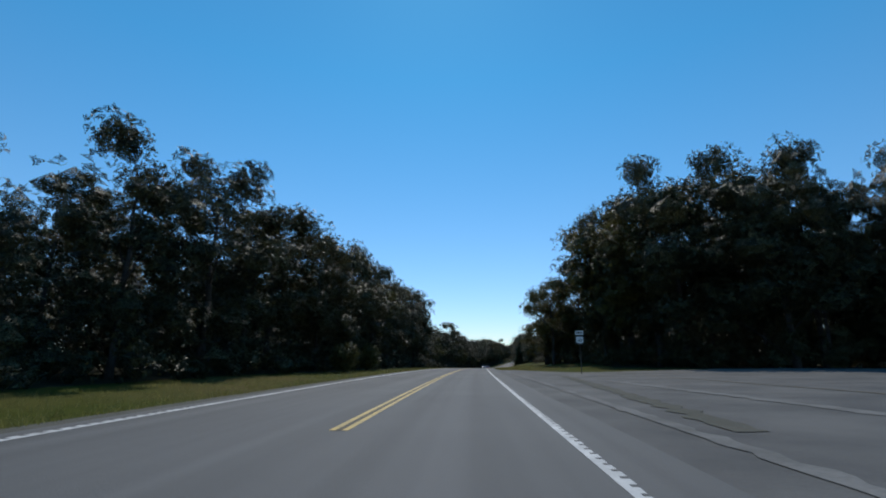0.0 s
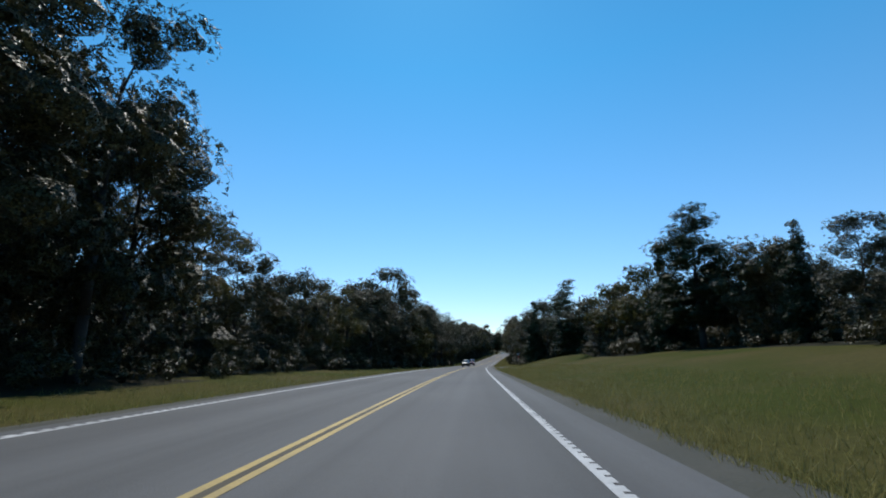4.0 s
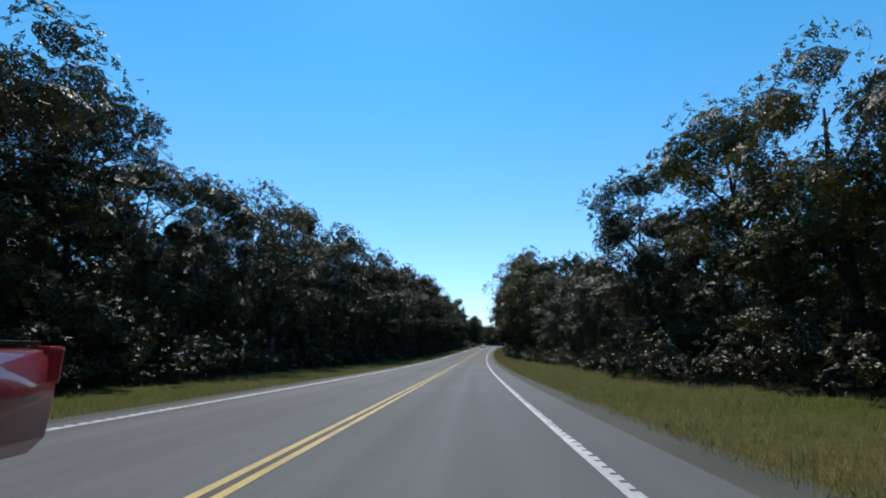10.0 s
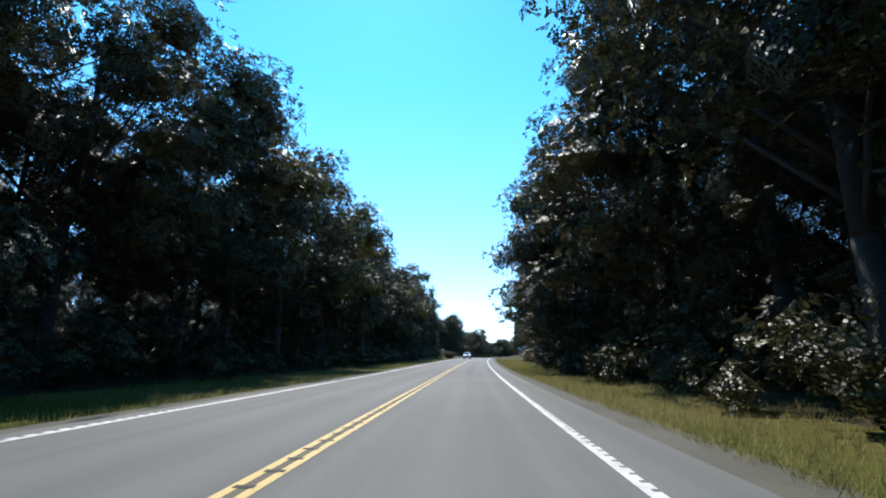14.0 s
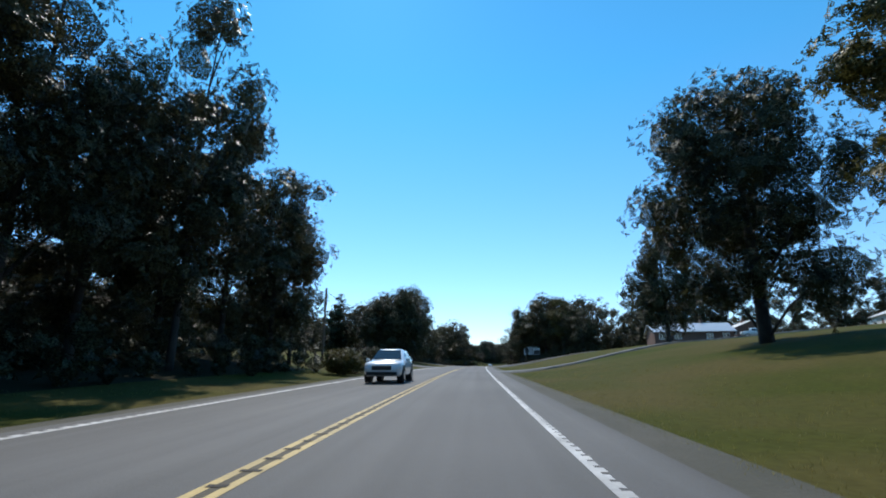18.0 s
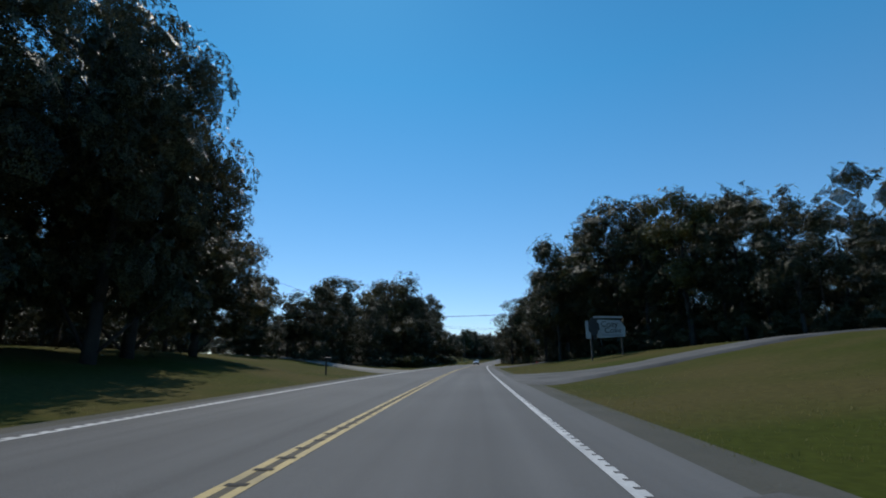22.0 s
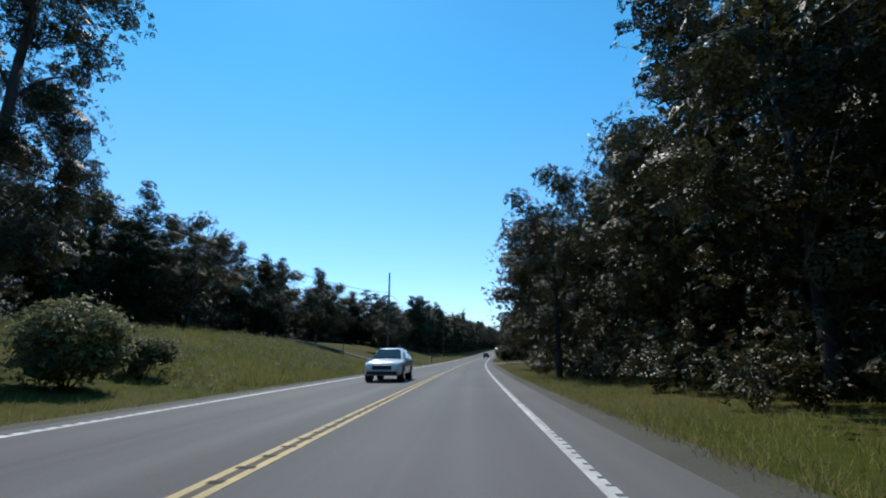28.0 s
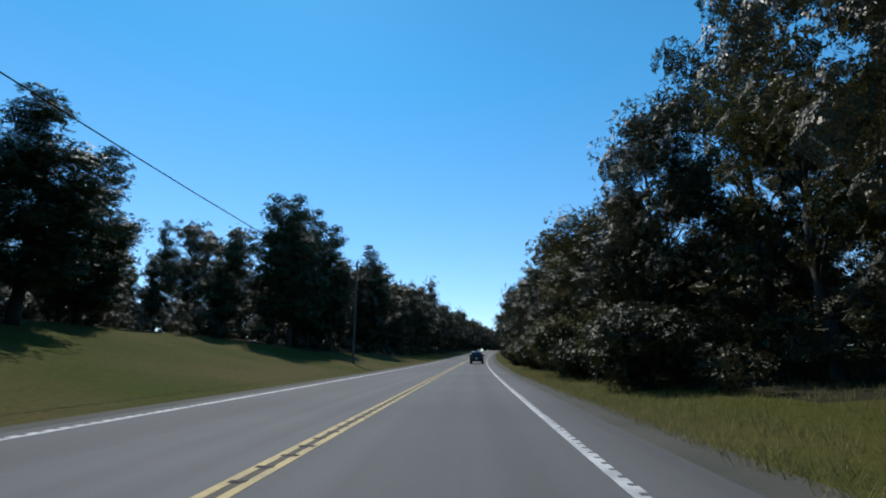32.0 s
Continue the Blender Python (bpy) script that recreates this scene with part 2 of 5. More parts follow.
def box(name, c, size, material, bevel=0.01):
    bm = bmesh.new()
    box_bm(bm, *c, *size, bevel)
    return bm_mesh(name, bm, material)


def rod_bm(bm, a, b, r0, r1, sides=8):
    a, b = Vector(a), Vector(b)
    q = (b - a).to_track_quat("Z", "Y").to_matrix().to_4x4()
    m = Matrix.Translation((a + b) / 2) @ q
    bmesh.ops.create_cone(bm, cap_ends=True, segments=sides, radius1=r0, radius2=r1, depth=(b - a).length, matrix=m)


def rod(name, a, b, r0, r1, material, sides=10):
    bm = bmesh.new()
    rod_bm(bm, a, b, r0, r1, sides)
    return bm_mesh(name, bm, material)


# ---------- lie of the land ----------
BANK_R_S = [-60, 30, 60, 80, 120, 145, 180, 186, 190, 206, 250, 400, 430, 445, 470, 520, 600, 640, 700, 745, 790, 830, 1100]
BANK_R_H = [0.3, 0.3, 0.6, 2.1, 2.4, 2.7, 2.8, 2.2, 1.0, 1.4, 0.9, 0.7, 1.0, 1.6, 3.0, 3.4, 2.9, 2.6, 1.1, 1.4, 1.2, 1.6, 1.5]
BANK_L_S = [-60, 440, 480, 530, 560, 600, 650, 690, 740, 800, 860, 1100]
BANK_L_H = [0.7, 0.8, 2.3, 2.9, 2.4, 1.9, 1.2, 2.0, 3.8, 4.0, 3.2, 2.0]
ROAD_L, ROAD_R = -7.4, 2.5


def ease(x):
    x = min(1.0, max(0.0, x))
    return x * x * (3 - 2 * x)


def lift(s, u):
    """Height of the ground over the road's level at that s."""
    if u > ROAD_R:
        climb = 0.09 * min(48.0, max(0.0, u - 26)) * ease((s - 450) / 25) * ease((640 - s) / 25)
        climb += 0.8 * ease((u - 4) / 9) * ease((s - 168) / 12) * ease((190 - s) / 6)
        return climb + float(np.interp(s, BANK_R_S, BANK_R_H)) * ease((u - ROAD_R) / 24) - 0.1 * ease((u - ROAD_R) / 1.2)
    if u < ROAD_L:
        return float(np.interp(s, BANK_L_S, BANK_L_H)) * ease((ROAD_L - u) / 22) - 0.1 * ease((ROAD_L - u) / 1.2)
    return -0.02


def place(s, u, h=0.0):
    x, y = plan(s, u)
    return Vector((x, y, road_z(s) + lift(s, u) + h))


def stand(s, u, turn=0.0, h=0.0, scale=(1, 1, 1)):
    """A pose on the ground at (s, u), y along the road, turned by so many degrees."""
    return Matrix.Translation(place(s, u, h)) @ pose(0, 0, 0, 0, 0, heading(s) + turn) @ Matrix.Diagonal((*scale, 1))


def strip(name, s0, s1, us, h, material, step=2.5, on_road=True):
    """A ribbon along the road between lateral places us."""
    n = max(2, int((s1 - s0) / step) + 1)
    vs, fs = [], []
    for i in range(n):
        s = s0 + (s1 - s0) * i / (n - 1)
        for u in us:
            x, y = plan(s, u)
            vs.append((x, y, road_z(s) + (0 if on_road else lift(s, u)) + h))
    k = len(us)
    for i in range(n - 1):
        for j in range(k - 1):
            fs.append((i * k + j, i * k + j + 1, (i + 1) * k + j + 1, (i + 1) * k + j))
    return mesh_of(name, vs, fs, material)


# lines of woods: (s, trunk line's distance from the camera's line, height)
LEFT = [
    [(-40, 18, 10), (13, 18, 10.5), (20, 18, 14.7), (28, 18, 16.8), (45, 17, 17.2), (60, 17, 17.1), (68, 17, 20.2), (76, 17, 16.8), (90, 17, 17.6), (98, 17, 19.4), (108, 17, 18.9), (122, 17, 18.5),
     (132, 18, 12), (142, 18, 11.2), (158, 17, 11.8), (165, 16.5, 12.4), (172, 15.5, 13.7), (184, 15.5, 19.4), (195, 15, 14.3), (200, 15, 15.7), (210, 14.5, 15.4), (218, 14.5, 19.1), (235, 14.5, 14.5), (255, 15, 15.7),
     (270, 15.5, 13.2), (288, 16, 14.9), (300, 16, 19.5), (310, 16, 15.8), (322, 15, 16.9), (330, 16, 13.7), (336, 16, 18.2), (346, 16, 21.3), (365, 16, 21.2), (385, 16, 23.5), (410, 16, 20.5), (430, 16, 23),
     (450, 16, 20.7), (458, 16, 20.8), (470, 16, 17.7), (479, 15.5, 20.1), (488, 15, 16.6)],
    [(600, 24, 11.7), (612, 18, 10), (625, 15.5, 10.2), (634, 15, 9.7), (641, 17, 19.1), (655, 15, 16), (662, 15, 16.9), (684, 15, 13.8)],
    [(684, 19, 8.8), (700, 18, 10), (706, 18, 8)],
    [(722, 26, 12), (732, 38, 17), (790, 42, 17.5), (800, 36, 17), (814, 34, 16.9), (832, 28, 9), (846, 26, 11.1), (852, 23, 17), (870, 22, 19.6), (900, 18, 21), (1300, 13, 22)],
]
RIGHT = [
    [(46, 30, 24), (60, 21, 25), (72, 19.5, 27.2), (84, 16, 14), (100, 17, 10.7), (106, 22, 7), (145, 24, 9), (155, 20, 11.5), (181, 19.5, 8.4)],
    [(207, 14, 10.8), (214, 13, 16.5), (222, 12.5, 15.4), (229, 12.7, 13.4), (240, 13, 15), (255, 14, 14.7), (268, 11.5, 13.3), (278, 11.5, 14.8), (286, 11.5, 13.6), (290, 11.5, 14), (295, 11.5, 10.5), (301, 11.5, 10), (312, 11, 8.9), (318, 10.5, 11.5),
     (326, 10.5, 15), (338, 10, 14.6), (345, 9.6, 23.2), (352, 9.2, 25.9), (370, 9, 24), (395, 9, 21.6), (410, 10, 21), (425, 10.5, 20), (438, 11.2, 19), (446, 12, 16), (453, 13, 14)],
    [(592, 31, 12), (604, 25, 19.6), (618, 20, 24), (640, 15, 19.3), (660, 17, 22), (682, 16, 18.8), (700, 13, 23.4), (726, 12.5, 20), (742, 13.5, 19), (756, 15, 24.2), (768, 22, 20)],
    [(814, 11, 14), (830, 9.5, 12), (860, 9.5, 16), (900, 10, 19), (1300, 12, 22)],
]
LAST_SINGLE = 865


def line_at(line, s):
    a = [p[0] for p in line]
    return float(np.interp(s, a, [p[1] for p in line])), float(np.interp(s, a, [p[2] for p in line]))


# ground: one sheet to the horizon
us = [-1500, -900, -500, -300, -180, -120, -80, -60, -45, -36, -30, -26, -22, -19, -16, -13.5, -11.5, -10, -9, -8.4, -7.9, -7.4,
      2.5, 3.1, 3.8, 4.6, 5.6, 6.8, 8.2, 10, 12, 14, 17, 20, 23, 27, 33, 42, 55, 75, 110, 170, 280, 500, 900, 1400]
ss = [-390, -250, -150, -90] + [-60 + 4 * i for i in range(250)] + [960, 1000, 1060, 1150, 1300, 1500, 1900, 2400, 2900]
vs, fs = [], []
for s in ss:
    for u in us:
        x, y = plan(s, u)
        rough = 0.0
        if -60 <= s <= 960 and 3.5 < abs(u + 2.2) - 4.9 < 100:
            rough = 0.06 * noise.noise((x * 0.15, y * 0.15, 0))
        vs.append((x, y, road_z(s) + lift(s, u) + rough))
k = len(us)
for i in range(len(ss) - 1):
    for j in range(k - 1):
        fs.append((i * k + j, i * k + j + 1, (i + 1) * k + j + 1, (i + 1) * k + j))
ground_mesh = mesh_of("ground", vs, fs, GRASS_GROUND, True)
ground_mesh.materials.append(LITTER)


def in_woods(s, u):
    for line in (LEFT if u < 0 else RIGHT):
        if line[0][0] - 2 < s < line[-1][0] + 2:
            d = abs(u) - line_at(line, s)[0]
            if -2.5 < d < 60:
                return True
    return False


for i in range(len(ss) - 1):
    for j in range(k - 1):
        if in_woods((ss[i] + ss[i + 1]) / 2, (us[j] + us[j + 1]) / 2):
            ground_mesh.polygons[i * (k - 1) + j].material_index = 1
ground = tagged(new("ground", ground_mesh), "rolling green and straw-coloured grass ground beside the road", "ground", kind="structure")

def worn_asphalt():
    """Asphalt with faint bands polished by wheels along the lanes, from the strip's own (along, across) coordinates."""
    m = mat("road_asphalt", (0.102, 0.101, 0.1), 0.85, 0, 0.32, 0.5, 45, 0.35, (0.08, 0.08, 0.08))
    n, l = m.node_tree.nodes, m.node_tree.links
    uv, mp, nz, mr, mul = n.new("ShaderNodeUVMap"), n.new("ShaderNodeMapping"), n.new("ShaderNodeTexNoise"), n.new("ShaderNodeMapRange"), n.new("ShaderNodeMix")
    uv.uv_map = "lanes"
    mp.inputs["Scale"].default_value = (0.012, 1.1, 1)
    nz.inputs["Scale"].default_value, nz.inputs["Detail"].default_value = 1.0, 3
    mr.inputs["From Min"].default_value, mr.inputs["From Max"].default_value = 0.3, 0.7
    mr.inputs["To Min"].default_value, mr.inputs["To Max"].default_value = 0.78, 1.18
    mul.data_type, mul.blend_type = "RGBA", "MULTIPLY"
    mul.inputs["Factor"].default_value = 1.0
    b = n["Principled BSDF"]
    src = b.inputs["Base Color"].links[0].from_socket
    l.new(uv.outputs[0], mp.inputs["Vector"])
    l.new(mp.outputs[0], nz.inputs["Vector"])
    l.new(nz.outputs["Fac"], mr.inputs["Value"])
    l.new(src, mul.inputs["A"])
    l.new(mr.outputs["Result"], mul.inputs["B"])
    l.new(mul.outputs["Result"], b.inputs["Base Color"])
    return m


lanes = [-7.4, -6.6, -4.4, -2.2, -0.5, 1.45, 2.5]
road_mesh = strip("road", -60, 1400, lanes, 0.0, worn_asphalt())
uvs = road_mesh.uv_layers.new(name="lanes")
n_road = len(road_mesh.vertices) // len(lanes)
for lp in road_mesh.loops:
    a, b = divmod(lp.vertex_index, len(lanes))
    uvs.data[lp.index].uv = (-60 + 1460 * a / (n_road - 1), lanes[b])
road = tagged(new("road", road_mesh),
              "worn dark grey asphalt two-lane highway", "road", kind="structure")
for side, ua, ub in (("left", -8.5, -7.25), ("right", 2.35, 3.55)):
    tagged(new("shoulder_" + side, strip("shoulder", -60, 1300, [ua, (ua + ub) / 2, ub], 0.012, SHOULDER, on_road=False)),
           "narrow shoulder of dirt and thin gravel along the road", "road shoulder", kind="structure")


def teeth(name, pieces, h, material):
    """Loose flat slabs (s0, s1, u0, u1) laid on the road."""
    v = np.zeros((len(pieces), 4, 3))
    for i, (a, b, c, d) in enumerate(pieces):
        for j, (s, u) in enumerate(((a, c), (a, d), (b, d), (b, c))):
            x, y = plan(s, u)
            v[i, j] = (x, y, road_z(s) + h)
    return quads_mesh(name, v, material)


rng = random.Random(5)
white_r, white_l, yellow, yellow_fresh, cuts, between = [], [], [], [], [], []
s = -40.0
while s < 1200:
    near = s < 840
    d = 0.305 if near else 6.0
    if not (187 < s < 204):
        white_r.append((s, s + d, 1.375, 1.465))
        if near:
            white_r.append((s, s + 0.215 + rng.uniform(-0.015, 0.015), 1.465, 1.54 + rng.uniform(-0.012, 0.012)))
    white_l.append((s, s + d, -6.84, -6.72))
    if near and not (535 < s < 546):
        white_l.append((s, s + 0.19 + rng.uniform(-0.015, 0.015), -6.96, -6.84))
    s += d
s = 8.0
while s < 1200:
    if not (187 < s < 204):
        for c in (-2.31, -2.09):
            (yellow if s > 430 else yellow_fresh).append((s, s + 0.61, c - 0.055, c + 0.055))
        between.append((s, s + 0.61, -2.255, -2.145))
        if 280 < s < 840:
            cuts.append((s, s + 0.1, -2.3 + rng.uniform(-0.03, 0.02), -2.12 + rng.uniform(-0.02, 0.05)))
    s += 0.61
tagged(new("edge_line_right", teeth("edge_line", white_r, 0.005, LINE_WHITE)), "white edge line painted over a milled rumble strip", "road marking", kind="structure")
tagged(new("edge_line_left", teeth("edge_line", white_l, 0.005, LINE_WHITE)), "white edge line painted over a milled rumble strip", "road marking", kind="structure")
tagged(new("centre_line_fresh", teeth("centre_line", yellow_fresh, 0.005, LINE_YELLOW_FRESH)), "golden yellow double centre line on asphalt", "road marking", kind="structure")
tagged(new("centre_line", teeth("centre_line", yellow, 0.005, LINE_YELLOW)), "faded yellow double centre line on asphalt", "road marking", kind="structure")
tagged(new("centre_seam", teeth("centre_seam", between, 0.004, BROWNED)), "browned asphalt seam between the yellow lines", "road marking", kind="structure")
tagged(new("rumble_grooves", teeth("grooves", cuts, 0.009, GROOVE)), "dark milled rumble grooves across the yellow centre line", "rumble strip", kind="stuff")


def apron(name, s_mid, half_far, half_near, u0, u1, material, label, lean=0.0):
    """A driveway or side road that leaves the road at s_mid, flared where it joins, its edges run down into the grass."""
    n, vs, fs = 30, [], []
    for i in range(n + 1):
        f = i / n
        u = u0 + (u1 - u0) * f ** 1.8
        out = (u - ROAD_R) if u > 0 else (ROAD_L - u)
        half = half_far + (half_near - half_far) * (1 - ease(out / 9)) ** 2
        for j in range(11):
            e = (-1.12, -1, -0.75, -0.5, -0.25, 0, 0.25, 0.5, 0.75, 1, 1.12)[j]
            x0 = noise.noise((u * 0.4, j * 0.01, s_mid)) * 0.5 * ease(out / 2)
            s = s_mid + lean * max(0, out) * ease(out / 12) + half * e + x0
            x, y = plan(s, u)
            up = 0.1 * ease(out / 1.2) + 0.02 + 0.03 * ease((out - 1) / 3) if abs(e) < 1.1 else -0.12
            vs.append((x, y, road_z(s) + lift(s, u) + up + 0.015 * noise.noise((x, y, 3)) * ease(out / 2)))
    for i in range(n):
        for j in range(10):
            fs.append((i * 11 + j, i * 11 + j + 1, (i + 1) * 11 + j + 1, (i + 1) * 11 + j))
    return tagged(new(name, mesh_of(name, vs, fs, material, True)), label, "driveway", kind="structure")


apron("side_road_1", 16, 26, 50, 2.3, 46, OLD_ASPHALT, "wide cracked asphalt apron of a side road", 0.05)
apron("side_road_2", 194, 4, 9, 2.3, 60, OLD_ASPHALT, "narrow asphalt side road through long grass", 0.2)
apron("driveway_1", 498, 0.95, 3.0, 2.3, 46, CRUMB, "pale concrete driveway across a mown lawn", 0.4)
apron("driveway_2", 545.5, 2.2, 9, 2.3, 60, OLD_ASPHALT, "grey asphalt driveway up a lawn bank", 0.28)
apron("driveway_3", 581, 2.6, 7.5, 2.3, 44, OLD_ASPHALT, "worn asphalt driveway up a grass bank", 0.12)
apron("driveway_4", 789.5, 2.2, 4.6, 2.3, 45, CRUMB, "pale worn driveway between lawn and trees", 0.6)
apron("driveway_5", 538, 2.6, 7, -7.2, -45, OLD_ASPHALT, "grey asphalt driveway up a lawn", 0.75)
apron("driveway_6", 600, 2.4, 6, -7.2, -34, GRAVEL, "pale gravel driveway over a grass bank", 0.5)
apron("driveway_8", 638, 2.6, 8.5, 2.3, 40, OLD_ASPHALT, "shaded asphalt driveway under trees", 0.35)
apron("driveway_7", 764, 1.2, 2.5, -7.2, -34, SHOULDER, "faint gravel track over a lawn", 0.1)


def seam(name, s0, s1, u0, u1, wide, seed, material, label, h=0.012):
    """A crumbled band in old asphalt, its edges ragged."""
    n, vs, fs = int(abs(s1 - s0) / 0.3) + 2, [], []
    for i in range(n):
        f = i / (n - 1)
        s, u = s0 + (s1 - s0) * f, u0 + (u1 - u0) * f
        for e in (-1, 1):
            d = wide * (0.55 + 0.6 * noise.noise((i * 0.55, e * 3.0, seed)) + 0.3 * noise.noise((i * 0.12, e, seed + 9)))
            x, y = plan(s, u + e * d)
            vs.append((x, y, road_z(s) + lift(s, u + e * d) + 0.1 * ease((u + e * d - ROAD_R) / 1.2) + 0.02 + 0.03 * ease((u + e * d - ROAD_R - 1) / 3) + h))
    for i in range(n - 1):
        fs.append((2 * i, 2 * i + 1, 2 * i + 3, 2 * i + 2))
    return tagged(new(name, mesh_of(name, vs, fs, material)), label, "asphalt seam", kind="structure")


seam("apron_seam_1", -8, 52, 3.6, 3.3, 0.3, 4, CRUMB, "pale crumbled seam along the edge of cracked asphalt")
seam("apron_seam_2", 8, 34, 4.4, 6.2, 0.5, 7, SHOULDER, "dark crumbled patch in old asphalt")
seam("apron_seam_3", 4, 26, 8.5, 7.0, 0.5, 11, CRUMB, "pale worn patch in old asphalt")
seam("apron_seam_4", -4, 40, 13.0, 11.0, 0.16, 15, BROWNED, "dark sealed crack in old asphalt")


# ---------- trees ----------
def octa(level):
    """A ball of loose triangles, from an octahedron split so many times."""
    q = np.array([[(x, 0, 0), (0, y, 0), (0, 0, z)] for x in (1.0, -1.0) for y in (1.0, -1.0) for z in (1.0, -1.0)])
    for _ in range(level):
        a, b, c = q[:, 0], q[:, 1], q[:, 2]
        ab, bc, ca = (a + b) / 2, (b + c) / 2, (c + a) / 2
        q = np.concatenate([np.stack(t, axis=1) for t in ((a, ab, ca), (ab, b, bc), (ca, bc, c), (ab, bc, ca))])
    return q / np.linalg.norm(q, axis=2)[..., None]


BALL = {0: octa(0), 1: octa(1)}


def heart(c, rad, level, squash, seed):
    """The leafy inside of a clump: an uneven knot of leaf sprays through which no sky shows."""
    q = BALL[level]
    k = seed * 1.7
    wob = 0.8 + 0.2 * np.sin(q[..., 0] * 4.1 + k) * np.cos(q[..., 1] * 3.7 + k) + 0.14 * np.sin(q[..., 2] * 6.3 + q[..., 0] * 5.0 + k)
    return np.array(c) + q * (wob * rad)[..., None] * np.array((1, 1, squash))


def leaf_cloud(r, centres, radii, count, size, squash=0.85, core=0.0, level=1):
    """Loose leaf sprays in shells round the clump centres, as (n, 3, 3); core: the size of each clump's inside."""
    out = []
    for i, (c, rad) in enumerate(zip(centres, radii)):
        if core:
            out.append(heart(c, rad * core, level, squash, i + rad))
        n = count
        d = r.normal(size=(n, 3))
        d /= np.linalg.norm(d, axis=1)[:, None]
        d[:, 2] = np.where(r.random(n) < 0.6, np.abs(d[:, 2]), d[:, 2])
        dist = rad * ((0.5 if not core else 0.68) + (0.6 if not core else 0.38) * r.random(n) ** 0.6)
        p = np.array(c) + d * dist[:, None] * np.array((1, 1, squash))
        nrm = d * 0.7 + r.normal(size=(n, 3)) * 0.6 + np.array((0, 0, 0.35))
        nrm /= np.linalg.norm(nrm, axis=1)[:, None]
        a = np.cross(nrm, r.normal(size=(n, 3)))
        a /= np.linalg.norm(a, axis=1)[:, None] + 1e-6
        b = np.cross(nrm, a)
        sz = size * (0.55 + 0.8 * r.random(n))[:, None]
        q = np.stack((p - a * sz * 0.9 - b * sz * 0.55, p + a * sz * 0.15 + b * sz * 0.95, p + a * sz - b * sz * 0.35), axis=1)
        out.append(q)
    return np.concatenate(out)


def broad_crown(seed, h, w, base, clumps, count, size, gaps=0.0, lean=0.0, core=0.66, level=1):
    """Clump centres inside an uneven egg, denser outside."""
    r = np.random.default_rng(seed)
    cs, rs = [], []
    while len(cs) < clumps:
        d = r.normal(size=3)
        d /= np.linalg.norm(d)
        f = 0.3 + 0.62 * r.random() ** 0.6
        mid = base + (h - base) * 0.48
        x, y, z = d[0] * w / 2 * f, d[1] * w / 2 * f, mid + d[2] * (h - base) / 2 * f
        wob = 1 + 0.28 * noise.noise((d[0] * 2 + seed, d[1] * 2, d[2] * 2))
        z_rel = (z - base) / (h - base)
        if r.random() < gaps and f > 0.5:
            continue
        taper = 1.0 if z_rel < 0.55 else 1.0 - 0.45 * (z_rel - 0.55)
        cs.append((x * wob * taper + lean * z_rel, y * wob * taper, z))
        rs.append(w * (0.105 + 0.125 * r.random() ** 1.5))
    return cs, rs, leaf_cloud(r, cs, rs, count, size, 0.85, 0.0 if gaps else core, level)


def pine_crown(seed, h, w, base, count, size):
    r = np.random.default_rng(seed)
    cs, rs = [], []
    tiers = 17
    gap = (h - base - 0.5) / (tiers - 1)
    for i in range(tiers):
        f = i / (tiers - 1)
        reach = w / 2 * float(np.interp(f, (0, 0.35, 0.75, 0.9, 1), (0.6, 1, 0.85, 0.65, 0.3) if base > 1 else (1, 0.85, 0.4, 0.25, 0.12))) * r.uniform(0.8, 1.15)
        for j in range(max(2, int(7 - 5 * f))):
            a, out = r.uniform(0, 6.28), reach * r.uniform(0.3, 0.8)
            cs.append((math.cos(a) * out, math.sin(a) * out, base + gap * (i + r.uniform(-0.7, 0.7)) + (0.0 if f < 0.95 else 0.3)))
            rs.append(reach * 0.3 + w * 0.1)
    return cs, rs, leaf_cloud(r, cs, rs, count, size, 0.8, 0.7, 1)


def trunk_mesh(name, seed, h, base, radius, centres, limbs=9):
    """A tapered trunk with root flare and limbs that reach to the clumps."""
    r = random.Random(seed)
    bm = bmesh.new()
    pts = [Vector((0, 0, -0.5))]
    top = base + (h - base) * 0.72
    for i in range(1, 6):
        f = i / 5
        pts.append(Vector((r.uniform(-0.2, 0.2) * f, r.uniform(-0.2, 0.2) * f, top * f)))
    rad = [radius * 1.35, radius, radius * 0.85, radius * 0.68, radius * 0.45, radius * 0.2]
    for i in range(5):
        rod_bm(bm, pts[i], pts[i + 1], rad[i], rad[i + 1], 8)
    for c in r.sample(list(centres), min(limbs, len(centres))):
        c = Vector(c)
        z0 = min(top * 0.95, max(base * 0.8, c.z - (Vector((c.x, c.y)).length) * 0.8 - 0.5))
        f = min(4.99, z0 / top * 5)
        i = int(f)
        p0 = pts[i].lerp(pts[i + 1], f - i)
        mid = p0.lerp(c, 0.5) + Vector((0, 0, 0.35))
        rod_bm(bm, p0, mid, radius * 0.32, radius * 0.2, 5)
        rod_bm(bm, mid, c, radius * 0.2, radius * 0.06, 5)
    return bm_mesh(name, bm, BARK, True)


def tree_kind(seed, h, w, base, clumps, count, size, leaf, radius, gaps=0.0, pine=False, limbs=9, lean=0.0):
    if pine:
        cs, rs, q = pine_crown(seed, h, w, base, count, size)
    else:
        cs, rs, q = broad_crown(seed, h, w, base, clumps, count, size, gaps, lean)
    return {"crown": quads_mesh("crown", q, leaf), "trunk": trunk_mesh("trunk", seed, h, base, radius, cs, limbs), "h": h, "w": w}


